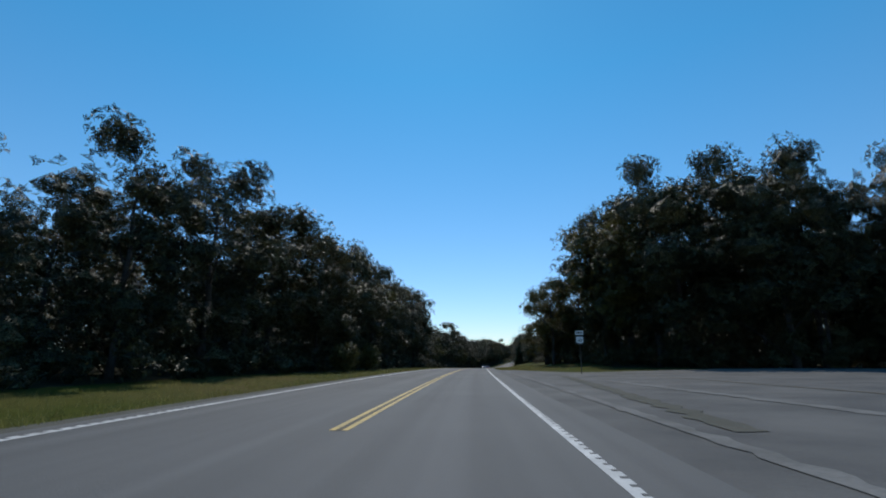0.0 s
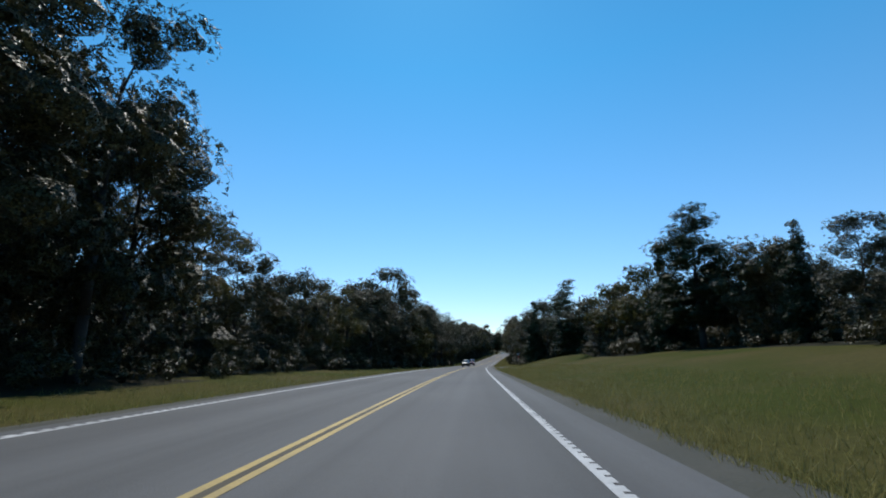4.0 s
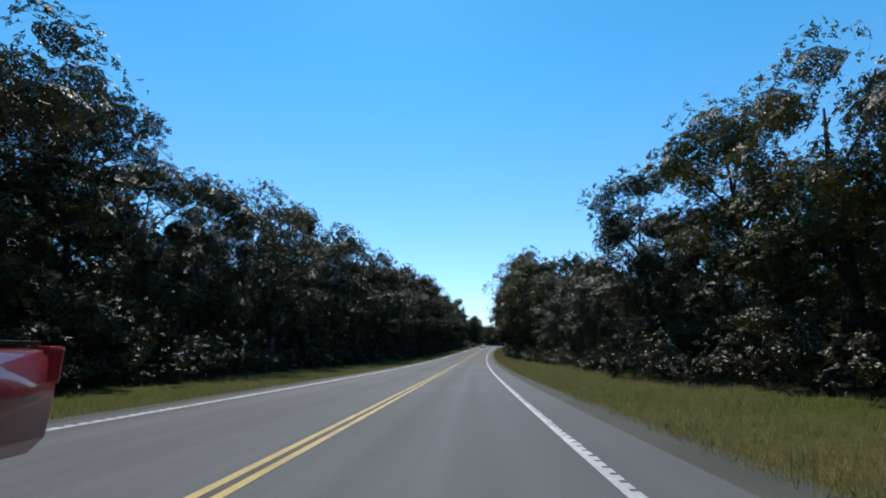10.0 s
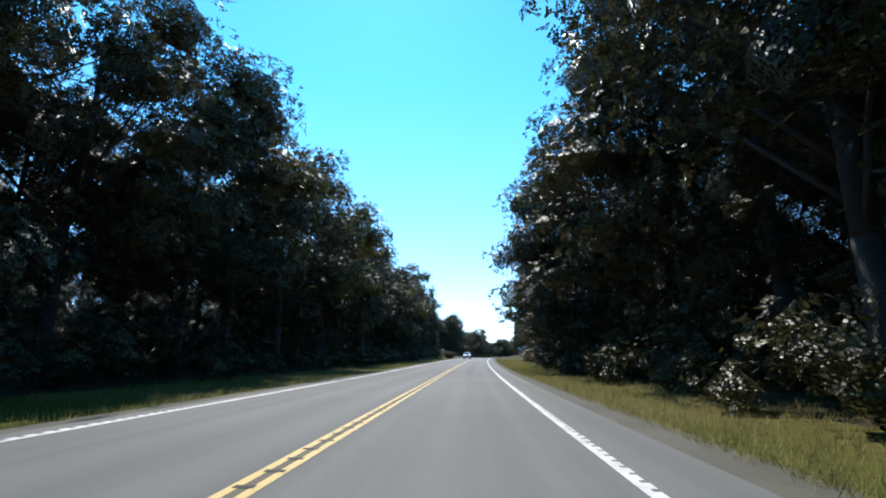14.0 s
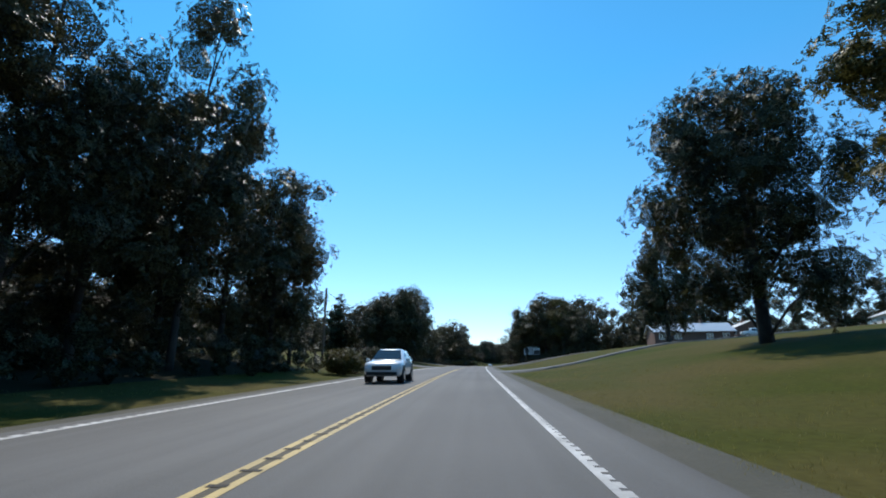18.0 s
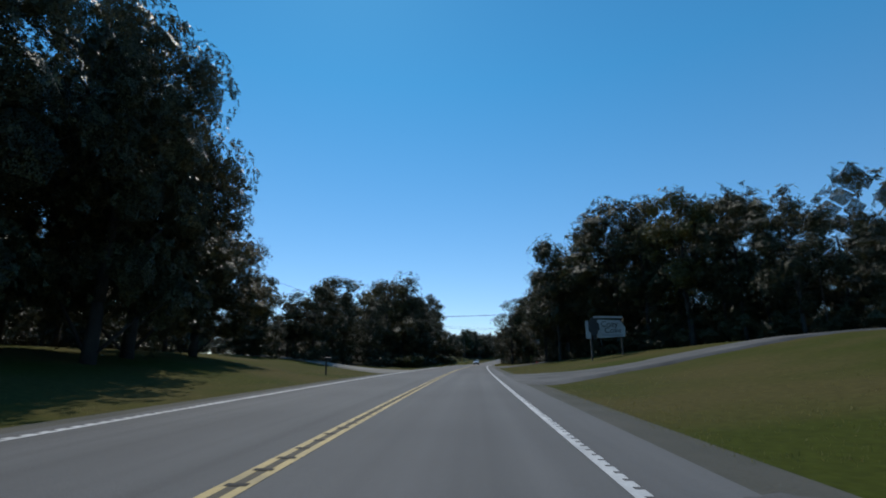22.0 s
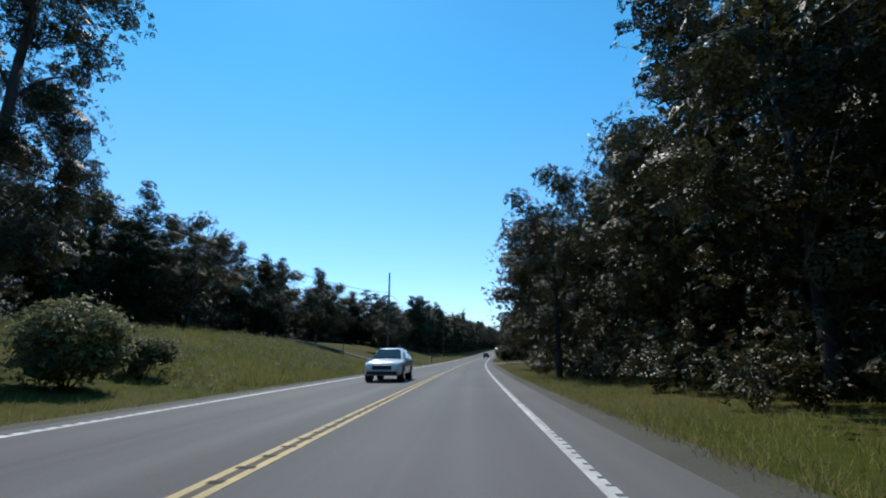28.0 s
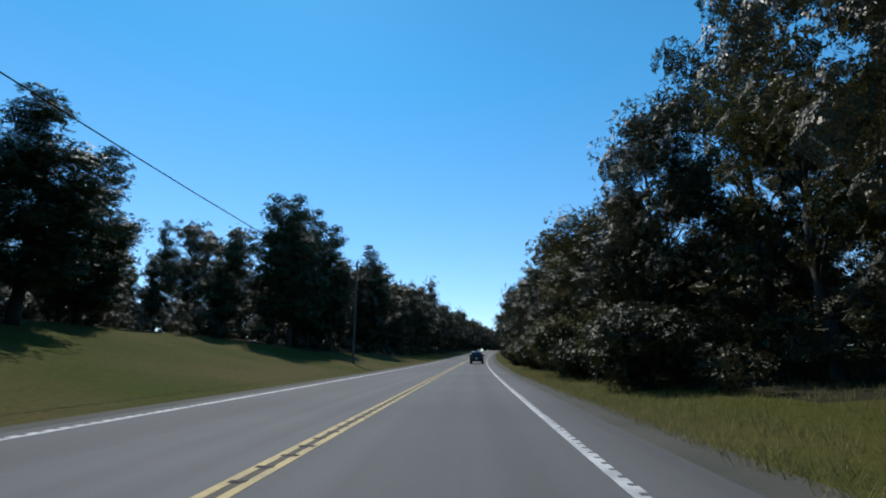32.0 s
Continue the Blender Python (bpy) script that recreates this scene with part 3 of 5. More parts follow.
# unit trees at their natural size; placed ones are scaled from these
KINDS = {
    "oak": [tree_kind(11, 16, 10, 1.0, 36, 112, 0.21, LEAF, 0.2), tree_kind(12, 16, 9, 0.6, 34, 112, 0.21, LEAF, 0.18), tree_kind(13, 17, 10.5, 1.4, 38, 112, 0.22, LEAF, 0.21), tree_kind(14, 16, 9.5, 0.8, 36, 112, 0.21, LEAF, 0.2)],
    "warm": [tree_kind(21, 13, 9, 1.4, 34, 112, 0.2, LEAF_WARM, 0.22), tree_kind(22, 14, 8, 2.0, 32, 112, 0.2, LEAF_WARM, 0.22)],
    "airy": [tree_kind(31, 18, 10, 3.5, 32, 120, 0.2, LEAF, 0.24, 0.35, limbs=20), tree_kind(32, 18, 9, 3.0, 30, 120, 0.2, LEAF, 0.22, 0.35, limbs=20)],
    "tall": [tree_kind(81, 22, 8, 9.0, 26, 120, 0.2, LEAF, 0.26, limbs=12)],
    "pine": [tree_kind(41, 18, 7, 3.4, 0, 74, 0.22, LEAF_DARK, 0.24, pine=True), tree_kind(42, 18, 6, 2.2, 0, 74, 0.21, LEAF_DARK, 0.22, pine=True)],
    "cedar": [tree_kind(51, 12, 5.5, 0.6, 0, 70, 0.2, LEAF_DARK, 0.16, pine=True)],
    "shade": [tree_kind(61, 16, 13, 0.7, 74, 120, 0.26, LEAF, 0.34), tree_kind(62, 14, 11, 0.5, 70, 120, 0.25, LEAF, 0.3)],
    "small": [tree_kind(71, 7, 8, 1.6, 32, 84, 0.17, LEAF, 0.14), tree_kind(72, 6, 5, 0.8, 26, 84, 0.17, LEAF_WARM, 0.12)],
}
LABELS = {
    "oak": ("broad-leaved tree with dense dark green crown at the woods' edge", "tree"),
    "warm": ("broad-leaved tree with yellowing olive foliage", "tree"),
    "airy": ("tall thin-crowned tree with sky showing through its branches", "tree"),
    "tall": ("tall tree with a high crown on a bare dark trunk", "tree"),
    "pine": ("tall dark pine with a ragged needle crown", "pine tree"),
    "cedar": ("dark conical cedar by the grass verge", "cedar tree"),
    "shade": ("large round shade tree on a mown lawn", "tree"),
    "small": ("small spreading tree with low branches on grass", "small tree"),
}
tree_rng = random.Random(77)


def tree(kind, s, u, h, w=None, group="roadside trees", label=""):
    k = tree_rng.choice(KINDS[kind])
    root = new("pine_tree" if kind == "pine" else "cedar_tree" if kind == "cedar" else "tree")
    f = h / k["h"]
    g = (w / k["w"]) if w else f * tree_rng.uniform(0.88, 1.12)
    root.matrix_basis = stand(s, u, tree_rng.uniform(0, 360), -0.05, (g, g, f))
    part("trunk", k["trunk"], root)
    part("crown", k["crown"], root)
    tagged(root, label or LABELS[kind][0], LABELS[kind][1], group)
    return root


def pick_kind(s, side):
    x = tree_rng.random()
    if side < 0:
        if 215 < s < 250:
            return "airy" if x < 0.7 else "oak"
        if 440 < s < 490:
            return "oak"
        if s > 722:
            return "pine" if x < 0.6 else "oak"
        return "oak" if x < 0.78 else "warm" if x < 0.95 else "airy"
    if 100 < s < 190:
        return "cedar" if x < 0.35 else "small" if x < 0.65 else "oak"
    if s > 812:
        return "warm" if x < 0.5 else "oak"
    return "oak" if x < 0.66 else "warm" if x < 0.94 else "airy"


single = []
for side, lines in ((-1, LEFT), (1, RIGHT)):
    for line in lines:
        s = line[0][0] + 2
        while s < min(line[-1][0], LAST_SINGLE):
            u, h = line_at(line, s)
            kind = pick_kind(s, side)
            hh = h * tree_rng.uniform(0.92, 1.04)
            tree(kind, s, side * (u + tree_rng.uniform(-0.8, 2.2)), hh)
            s += 6.3 * tree_rng.uniform(0.85, 1.15)


# the depth of the woods, behind the trees of the edge
def woods(name, side, lines, seed, rows_n=2, first=6.5, step=8.0, coarse=False):
    r = np.random.default_rng(seed)
    rr = random.Random(seed)
    out, stems = [], []
    protos = {}
    for i in range(4):
        cs, rs, q = broad_crown(seed + i, 16, 12, -1.0, 22, 4, 0.9, core=1.0, level=0) if coarse else broad_crown(seed + i, 16, 10.5, 0.2, 34, 13, 0.48, core=0.8, level=0)
        protos[i] = q
    for line in lines:
        s = line[0][0] + rr.uniform(0, 4)
        end = line[-1][0]
        while s < end:
            u, h = line_at(line, s)
            rows_here = rows_n if s < 900 else 2
            start = first if s < LAST_SINGLE else 0.0
            for j in range(rows_here):
                uu = side * (u + start + step * j + rr.uniform(-2, 2))
                s2 = s + rr.uniform(-3, 3)
                if s2 > end or s2 < line[0][0] - 3:
                    continue
                hh = h * rr.uniform(0.8, 1.02) - (0.5 if j == 0 else 0)
                f = hh / 16
                a = rr.uniform(0, 6.28)
                rot = np.array(((math.cos(a), -math.sin(a), 0), (math.sin(a), math.cos(a), 0), (0, 0, 1)))
                p = place(s2, uu)
                q = protos[rr.randrange(4)] @ rot.T * np.array((min(f, 1.2), min(f, 1.2), f)) + np.array(p)
                out.append(q)
                stems.append((p, hh))
            s += 7.5 * rr.uniform(0.85, 1.15) if s < 900 else 6.5
    root = tagged(new(name), "deep mixed woodland of dark green trees behind the roadside", "woodland", kind="stuff")
    part("foliage", quads_mesh("foliage", np.concatenate(out), LEAF), root)
    vs, fs = [], []
    for p, hh in stems:
        b = len(vs)
        for z, rd in ((-0.4, 0.22), (hh * 0.6, 0.1)):
            for kx, ky in ((1, 0), (0, 1), (-1, 0), (0, -1)):
                vs.append((p.x + kx * rd, p.y + ky * rd, p.z + z))
        for i in range(4):
            fs.append((b + i, b + (i + 1) % 4, b + 4 + (i + 1) % 4, b + 4 + i))
    part("stems", mesh_of("stems", vs, fs, BARK), root)
    return root


woods("woodland_left", -1, LEFT, 300)
woods("woodland_right", 1, RIGHT, 400)
# tree lines far off behind the lawns, and woods that close the view
BEHIND_LEFT = [[(558, 36, 10), (580, 36, 11), (598, 33, 10)], [(490, 48, 14), (530, 44, 15), (584, 50, 15), (598, 46, 21), (612, 40, 20)], [(712, 60, 14), (800, 58, 15)]]
BEHIND_RIGHT = [[(40, 46, 24), (62, 40, 24)], [(150, 32, 10.5), (192, 27, 10.5)], [(204, 24, 14), (215, 30, 14)], [(452, 92, 9), (520, 92, 10), (560, 92, 15), (590, 58, 25), (600, 50, 24), (612, 40, 22)], [(774, 40, 20), (812, 30, 20), (834, 42, 18)]]
woods("woodland_behind_lawns", -1, BEHIND_LEFT, 500, 2, 0.0)
woods("woodland_behind_houses", 1, BEHIND_RIGHT, 600, 2, 0.0)
woods("woodland_backing_left", -1, [[(-40, 42, 13), (480, 42, 15)], [(470, 66, 14), (900, 72, 15)], [(880, 42, 15), (1200, 42, 15)]], 650, 2, 0.0, coarse=True)
woods("woodland_backing_right", 1, [[(-40, 80, 16), (40, 80, 16)], [(60, 46, 14), (440, 42, 14)], [(430, 116, 10), (600, 112, 12)], [(590, 56, 15), (900, 60, 14)], [(880, 42, 15), (1200, 42, 15)]], 660, 2, 0.0, coarse=True)
woods("woodland_far", 1, [[(1290, -60, 20), (1330, -60, 22)], [(1290, -20, 20), (1330, -20, 22)], [(1290, 30, 20), (1330, 30, 22)]], 700, 5, 0.0)


# undergrowth along the edge of the woods
def undergrowth(name, side, lines, seed):
    r = np.random.default_rng(seed)
    rr = random.Random(seed)
    out = []
    for line in lines:
        s = line[0][0]
        while s < min(line[-1][0], 1000):
            u, h = line_at(line, s)
            for off in (-2.2, 0.8, 5.0, 12.0, 20.0):
                if rr.random() < 0.12:
                    continue
                hh = rr.uniform(1.3, 3.4) * (0.7 if off < 0 else 1.3 if off < 8 else 1.9 if off < 15 else 2.5) * min(1, h / 12)
                p = place(s + rr.uniform(-1, 1), side * (u + off + rr.uniform(-0.8, 0.8)))
                rad = hh * rr.uniform(0.5, 0.8)
                cs = [(p.x + rr.uniform(-0.7, 0.7) * rad, p.y + rr.uniform(-0.7, 0.7) * rad, p.z + hh * f) for f in (0.25, 0.5, 0.75)]
                out.append(leaf_cloud(r, cs, [rad * 0.75, rad * 0.7, rad * 0.5], 26 if off < 8 else 6, 0.18 if off < 8 else 0.44, 0.85, 0.8, 0))
            if h > 13 and (s < 440 or (s > 690 and side > 0) or 636 < s < 690 and side < 0) and s < 860:
                # saplings and hanging boughs that close the edge of the wood
                tall, p = h * rr.uniform(0.32, 0.6), place(s + rr.uniform(-1, 1), side * (u + rr.uniform(-0.9, 1.2)))
                n = max(4, int(tall / 1.15))
                rad = [rr.uniform(0.7, 1.35) for _ in range(n)]
                cs = [(p.x + rr.uniform(-1.3, 1.3), p.y + rr.uniform(-1.3, 1.3), p.z + tall * (i + 0.6) / n) for i in range(n)]
                out.append(leaf_cloud(r, cs, rad, 28, 0.18, 0.75, 0.6, 0))
            s += 2.1 if s < 850 else 4
    return tagged(new(name, quads_mesh(name, np.concatenate(out), LEAF)), "tangled green undergrowth at the edge of the woods", "undergrowth", kind="stuff")


undergrowth("undergrowth_left", -1, LEFT + BEHIND_LEFT, 801)
undergrowth("undergrowth_right", 1, RIGHT + BEHIND_RIGHT + [[(704, 9.8, 15), (722, 9, 15), (742, 8.8, 14), (757, 9.8, 14)]], 802)

# single trees that stand out
SPECIMEN = [
    ("oak", 62, 23, 30, 11), ("oak", 70, 18.5, 26.2, 9), ("airy", 91, 13, 15.5, 10), ("warm", 80, 12.5, 15.4, 9), ("warm", 91, 12.5, 9.5, 9.5), ("warm", 99, 15, 10.5, 9), ("oak", 56, 29, 28.2, 10), ("oak", 52, 36, 29, 12),
    ("oak", 50, 45, 28, 12), ("oak", 54, 54, 28, 12), ("oak", 48, 64, 24.5, 12), ("pine", 147, 22, 13.6, 8), ("pine", 188.5, 16.8, 14.6, 8.5), ("cedar", 211, 12.5, 13.7, 6), ("airy", 206, -10, 13.9, 9),
    ("airy", 236, -12, 15, 10), ("oak", 237.5, -14, 15, 9), ("airy", 244, -10, 16, 9), ("airy", 250, -10, 16.6, 8), ("airy", 247, 13, 18.5, 8), ("small", 190, -11, 8, 6), ("warm", 240, -11.5, 9, 8), ("oak", 444, 15, 16, 9), ("oak", 448, 21, 17, 10),
    ("oak", 440, 21, 19, 10), ("warm", 454, 11.5, 10.2, 8), ("oak", 447, -19, 22, 10), ("oak", 456, -17, 20, 9), ("oak", 465, -16.5, 21.2, 9), ("oak", 474, -15.7, 24.5, 9), ("oak", 491, -16.2, 16, 7.5),
    ("oak", 487, -17, 17, 8), ("warm", 466, 20, 17, 11), ("shade", 480, 18, 18.4, 13), ("shade", 536, 33.5, 19.9, 12), ("shade", 537, -41, 16.6, 10), ("pine", 568, -37, 15.5, 6.5), ("shade", 571, -17.8, 19.8, 10.8), ("shade", 585, -21.5, 11.5, 11), ("shade", 576, -19.8, 17, 11), ("oak", 575, -27, 15, 10), ("oak", 583, -31, 13, 9), ("oak", 591, -28, 11, 8), ("oak", 569, -35, 14, 10),
    ("shade", 562, -19, 17.7, 12), ("shade", 566, -26, 16.5, 13), ("shade", 557, -23, 14.1, 11), ("small", 548, -44, 8, 6), ("small", 522, -46, 8, 7), ("shade", 505, -40, 12, 10), ("oak", 608, -23, 8.9, 6),
    ("oak", 616, -20.5, 13, 8.5), ("oak", 631.5, -16, 15.6, 9), ("airy", 643, -17, 20, 14), ("oak", 641, -15, 16, 8), ("oak", 648, -16, 13, 9), ("oak", 653, -15, 15.2, 9), ("oak", 692, -15, 17.2, 6.5), ("oak", 685, -14, 13.5, 9),
    ("tall", 715.5, -18, 23, 7.8), ("oak", 717, -19.5, 13, 7.5), ("tall", 697, -17.5, 23, 8), ("oak", 700.5, -13.5, 11.4, 7.5), ("small", 786, -16.6, 8.2, 9), ("small", 768, -23.5, 8.5, 8), ("oak", 754, -34.5, 15.8, 11), ("oak", 788, -39, 16.6, 11), ("oak", 749, -44, 17, 10), ("small", 798, -30, 8, 7), ("small", 778, -36, 9, 8), ("pine", 808, -20.8, 11, 8),
    ("pine", 811.5, -23, 12.4, 8), ("pine", 813, -26, 12.3, 8), ("pine", 816, -29.5, 13.5, 8), ("pine", 818, -34, 12.1, 8), ("pine", 821.5, -22.5, 12, 7.5), ("pine", 829, -26, 12, 6.5), ("pine", 853, -21.5, 17.6, 7),
    ("pine", 860, -22, 18, 6), ("pine", 866, -21, 17.5, 7), ("pine", 884, -20, 18.6, 8), ("oak", 753, 8.3, 17.5, 14), ("oak", 762, 10.5, 22, 9), ("oak", 776, 11, 22, 10), ("oak", 768, 13, 22, 11),
    ("shade", 778, 20, 20, 13), ("shade", 776, 29, 20, 13), ("oak", 790, 33, 20, 11), ("oak", 805, 30, 20, 11), ("shade", 797, 21, 20, 12), ("oak", 794, 17, 21.3, 12), ("oak", 801, 13, 22.1, 12),
    ("oak", 807, 20, 21, 9), ("oak", 813, 14.5, 17, 8), ("oak", 808, 9.4, 18, 8), ("oak", 786, 24, 20, 10), ("pine", 799, 26, 20, 8), ("oak", 824, 9.5, 17, 8), ("oak", 821, 13, 20, 9), ("airy", 699, 8.5, 22, 13), ("oak", 731, 5.7, 15.3, 8.2),
    ("oak", 713, 9.6, 17, 10), ("small", 741, 8.6, 7, 6), ("small", 750, 9, 8.5, 7), ("oak", 722, 10, 14, 8), ("oak", 640, 12.5, 17.6, 10), ("oak", 628, 13.2, 22.5, 10), ("oak", 622, 18.5, 22.8, 10),
]
for kind, s, u, h, w in SPECIMEN:
    tree(kind, s, u, h, w, group="single trees")


# grass blades on the verges
def verge(name, side, u0, u1, seed, per_m, tall):
    r = np.random.default_rng(seed)
    n = int(850 * per_m)
    s = r.random(n) * 850 - 8
    u = side * (u0 + (u1 - u0) * r.random(n) ** 1.9)
    keep = np.ones(n, bool)
    for a, b, sd in ((-10, 60, 1), (187, 202, 1), (492, 504, 1), (536, 556, 1), (573, 590, 1), (629, 648, 1), (785, 800, 1), (529, 548, -1), (594, 607, -1)):
        if sd == side:
            keep &= ~((s > a) & (s < b))
    mown = (s > 446) & (s < 640)
    mown |= ((s > 640) & (s < 690) | (s > 742) & (s < 800)) if side > 0 else (s > 768)
    keep &= ~mown | (r.random(n) < 0.5)
    s, u, mown = s[keep], u[keep], mown[keep]
    out = np.zeros((len(s) * 6, 3, 3))
    i = 0
    for a, b, cut_short in zip(s, u, mown):
        p = place(a, b)
        hh = tall * (0.3 if cut_short else 1.0)
        for kx in range(6):
            d = r.normal(size=2) * 0.13
            t = r.normal(size=2) * 0.2 * hh / 0.4
            z = hh * r.uniform(0.5, 1.2)
            wv = r.normal(size=2)
            wv *= 0.007 / (np.linalg.norm(wv) + 1e-6)
            x, y = p.x + d[0], p.y + d[1]
            out[i] = ((x - wv[0], y - wv[1], p.z - 0.03), (x + wv[0], y + wv[1], p.z - 0.03),
                      (x + t[0], y + t[1], p.z + z))
            i += 1
    return tagged(new(name, quads_mesh(name, out, GRASS)), "long green and straw-coloured verge grass beside the road", "grass", kind="stuff")


def meadow(name, seed, count):
    """Rank grass with clumps of leafy weeds on a left bank, some with pale flower heads."""
    r = np.random.default_rng(seed)
    out, leaves, heads = [], [], []
    for _ in range(count):
        a, b = r.uniform(716, 762), -9.2 - 17 * r.random() ** 1.3
        thin = ease((762 - a) / 14) * ease((a - 716) / 5)
        if r.random() > 0.2 + 0.8 * thin:
            continue
        p, tall = place(a, b), r.uniform(0.3, 0.8) * (0.5 + 0.5 * thin)
        for _k in range(9):
            d, t = r.normal(size=2) * 0.16, r.normal(size=2) * 0.16
            z, wide = tall * r.uniform(0.5, 1.15), r.uniform(0.006, 0.014)
            x, y = p.x + d[0], p.y + d[1]
            out.append(((x - wide, y, p.z - 0.03), (x + wide, y, p.z - 0.03), (x + t[0], y + t[1], p.z + z)))
        if noise.noise((a * 0.25, b * 0.25, 7)) > 0.05 and r.random() < 0.42 * thin:
            hh = r.uniform(0.4, 0.95)
            c = (p.x, p.y, p.z + hh * 0.55)
            near = np.array(c) + r.normal(size=(3, 3)) * np.array((0.22, 0.22, 0.1)) * hh
            leaves.append(leaf_cloud(r, near, [hh * 0.32] * 3, 11, 0.055, 1.3))
            if r.random() < 0.4:
                for _k in range(3):
                    q = np.array(c) + r.normal(size=3) * np.array((0.2, 0.2, 0.05)) + np.array((0, 0, hh * 0.5))
                    heads.append(q + BALL[0] * r.uniform(0.02, 0.045))
    root = tagged(new(name), "rank green grass and flowering weeds on a roadside bank", "weeds", kind="stuff")
    part("blades", quads_mesh("blades", np.array(out), GRASS), root)
    part("weed_leaves", quads_mesh("weed_leaves", np.concatenate(leaves), WEED), root)
    part("flower_heads", quads_mesh("flower_heads", np.concatenate(heads), SEED), root)
    return root


meadow("meadow_left", 905, 4200)
verge("grass_right", 1, 3.2, 11.5, 901, 92, 0.22)
verge("grass_left", -1, 8.2, 14, 902, 30, 0.2)


# ---------- poles and wires ----------
def utility_pole(s, u, h, armed, lean=0.0):
    root = new("utility_pole")
    root.matrix_basis = stand(s, u)
    part("post", rod("post", (0, 0, -0.6), (lean, 0, h), 0.16 if h > 6 else 0.06, 0.11 if h > 6 else 0.05, POLE_WOOD, 12), root)
    if not armed:
        part("bracket", box("bracket", (lean, 0.1, h - 2.2), (0.1, 0.25, 0.12), STEEL, 0.01), root)
        return tagged(root, "plain weathered brown wooden utility pole", "utility pole", "utility poles")
    arm = part("crossarm", box("crossarm", (lean, 0.16, h - 0.6), (2.0, 0.1, 0.12), POLE_WOOD, 0.01), root)
    for x in (-0.9, 0.0, 0.9):
        bm = bmesh.new()
        rod_bm(bm, (lean + x, 0.16, h - 0.54), (lean + x, 0.16, h - 0.36), 0.05, 0.03, 8)
        part("insulator", bm_mesh("insulator", bm, SIGN_GREY), arm)
    return tagged(root, "weathered brown wooden utility pole with a crossarm", "utility pole", "utility poles")


def wire(a, b, sag, name="overhead_wire"):
    cu = bpy.data.curves.new(name, "CURVE")
    cu.dimensions = "3D"
    cu.bevel_depth, cu.bevel_resolution = 0.024, 1
    sp = cu.splines.new("POLY")
    sp.points.add(16)
    for i in range(17):
        f = i / 16
        p = a.lerp(b, f)
        sp.points[i].co = (p.x, p.y, p.z - sag * 4 * f * (1 - f), 1)
    cu.materials.append(WIRE)
    return tagged(new(name, cu), "thin dark overhead wire between poles", "overhead wire", "overhead wires")


POLES = [(501, -16.6, 8.2), (614, -33, 12.6), (686, -17, 11.2), (767, -12.5, 13), (850, -13, 11), (595.6, 32.5, 5.2), (684, 16, 9.5)]
for i, (s, u, h) in enumerate(POLES):
    utility_pole(s, u, h, i in (1, 2))


def tip(i, drop=0.35):
    s, u, h = POLES[i]
    return place(s, u, h - drop)


wire(tip(0), tip(1), 1.2)
wire(tip(1), tip(2), 1.0)
wire(tip(2, 3.2), tip(3, 2.95), 2.1)
wire(tip(3, 2.95), tip(4, 2.6), 1.2)
wire(place(604, -24, 4.6), place(600, 22, 4.2), 0.5)
wire(tip(2), tip(6), 0.4)
wire(tip(2, 0.9), tip(6, 0.7), 0.4)
wire(tip(4, 2.6), place(960, -13, 8), 1.2)


# ---------- signs ----------
def text_mesh(name, body, size, material, depth=0.003):
    cu = bpy.data.curves.new(name, "FONT")
    cu.body, cu.size, cu.align_x, cu.align_y, cu.extrude = body, size, "CENTER", "CENTER", depth
    tmp = bpy.data.objects.new(name, cu)
    scene.collection.objects.link(tmp)
    dg = bpy.context.evaluated_depsgraph_get()
    me = bpy.data.meshes.new_from_object(tmp.evaluated_get(dg))
    bpy.data.objects.remove(tmp)
    me.transform(Matrix.Rotation(radians(90), 4, "X"))
    me.materials.clear()
    me.materials.append(material)
    return me


def plate(name, pts, y, thick, material):
    """A flat plate from an outline in x, z."""
    bm = bmesh.new()
    f = bm.faces.new([bm.verts.new((x, y, z)) for x, z in pts])
    r = bmesh.ops.extrude_face_region(bm, geom=[f])
    for v in r["geom"]:
        if isinstance(v, bmesh.types.BMVert):
            v.co.y += thick
    bmesh.ops.recalc_face_normals(bm, faces=bm.faces)
    return bm_mesh(name, bm, material)


def rect(x0, x1, z0, z1, r=0.04):
    out = []
    for cx, cz, a0 in ((x1 - r, z1 - r, 0), (x0 + r, z1 - r, 90), (x0 + r, z0 + r, 180), (x1 - r, z0 + r, 270)):
        for k in range(4):
            a = radians(a0 + 30 * k)
            out.append((cx + r * math.cos(a), cz + r * math.sin(a)))
    return out


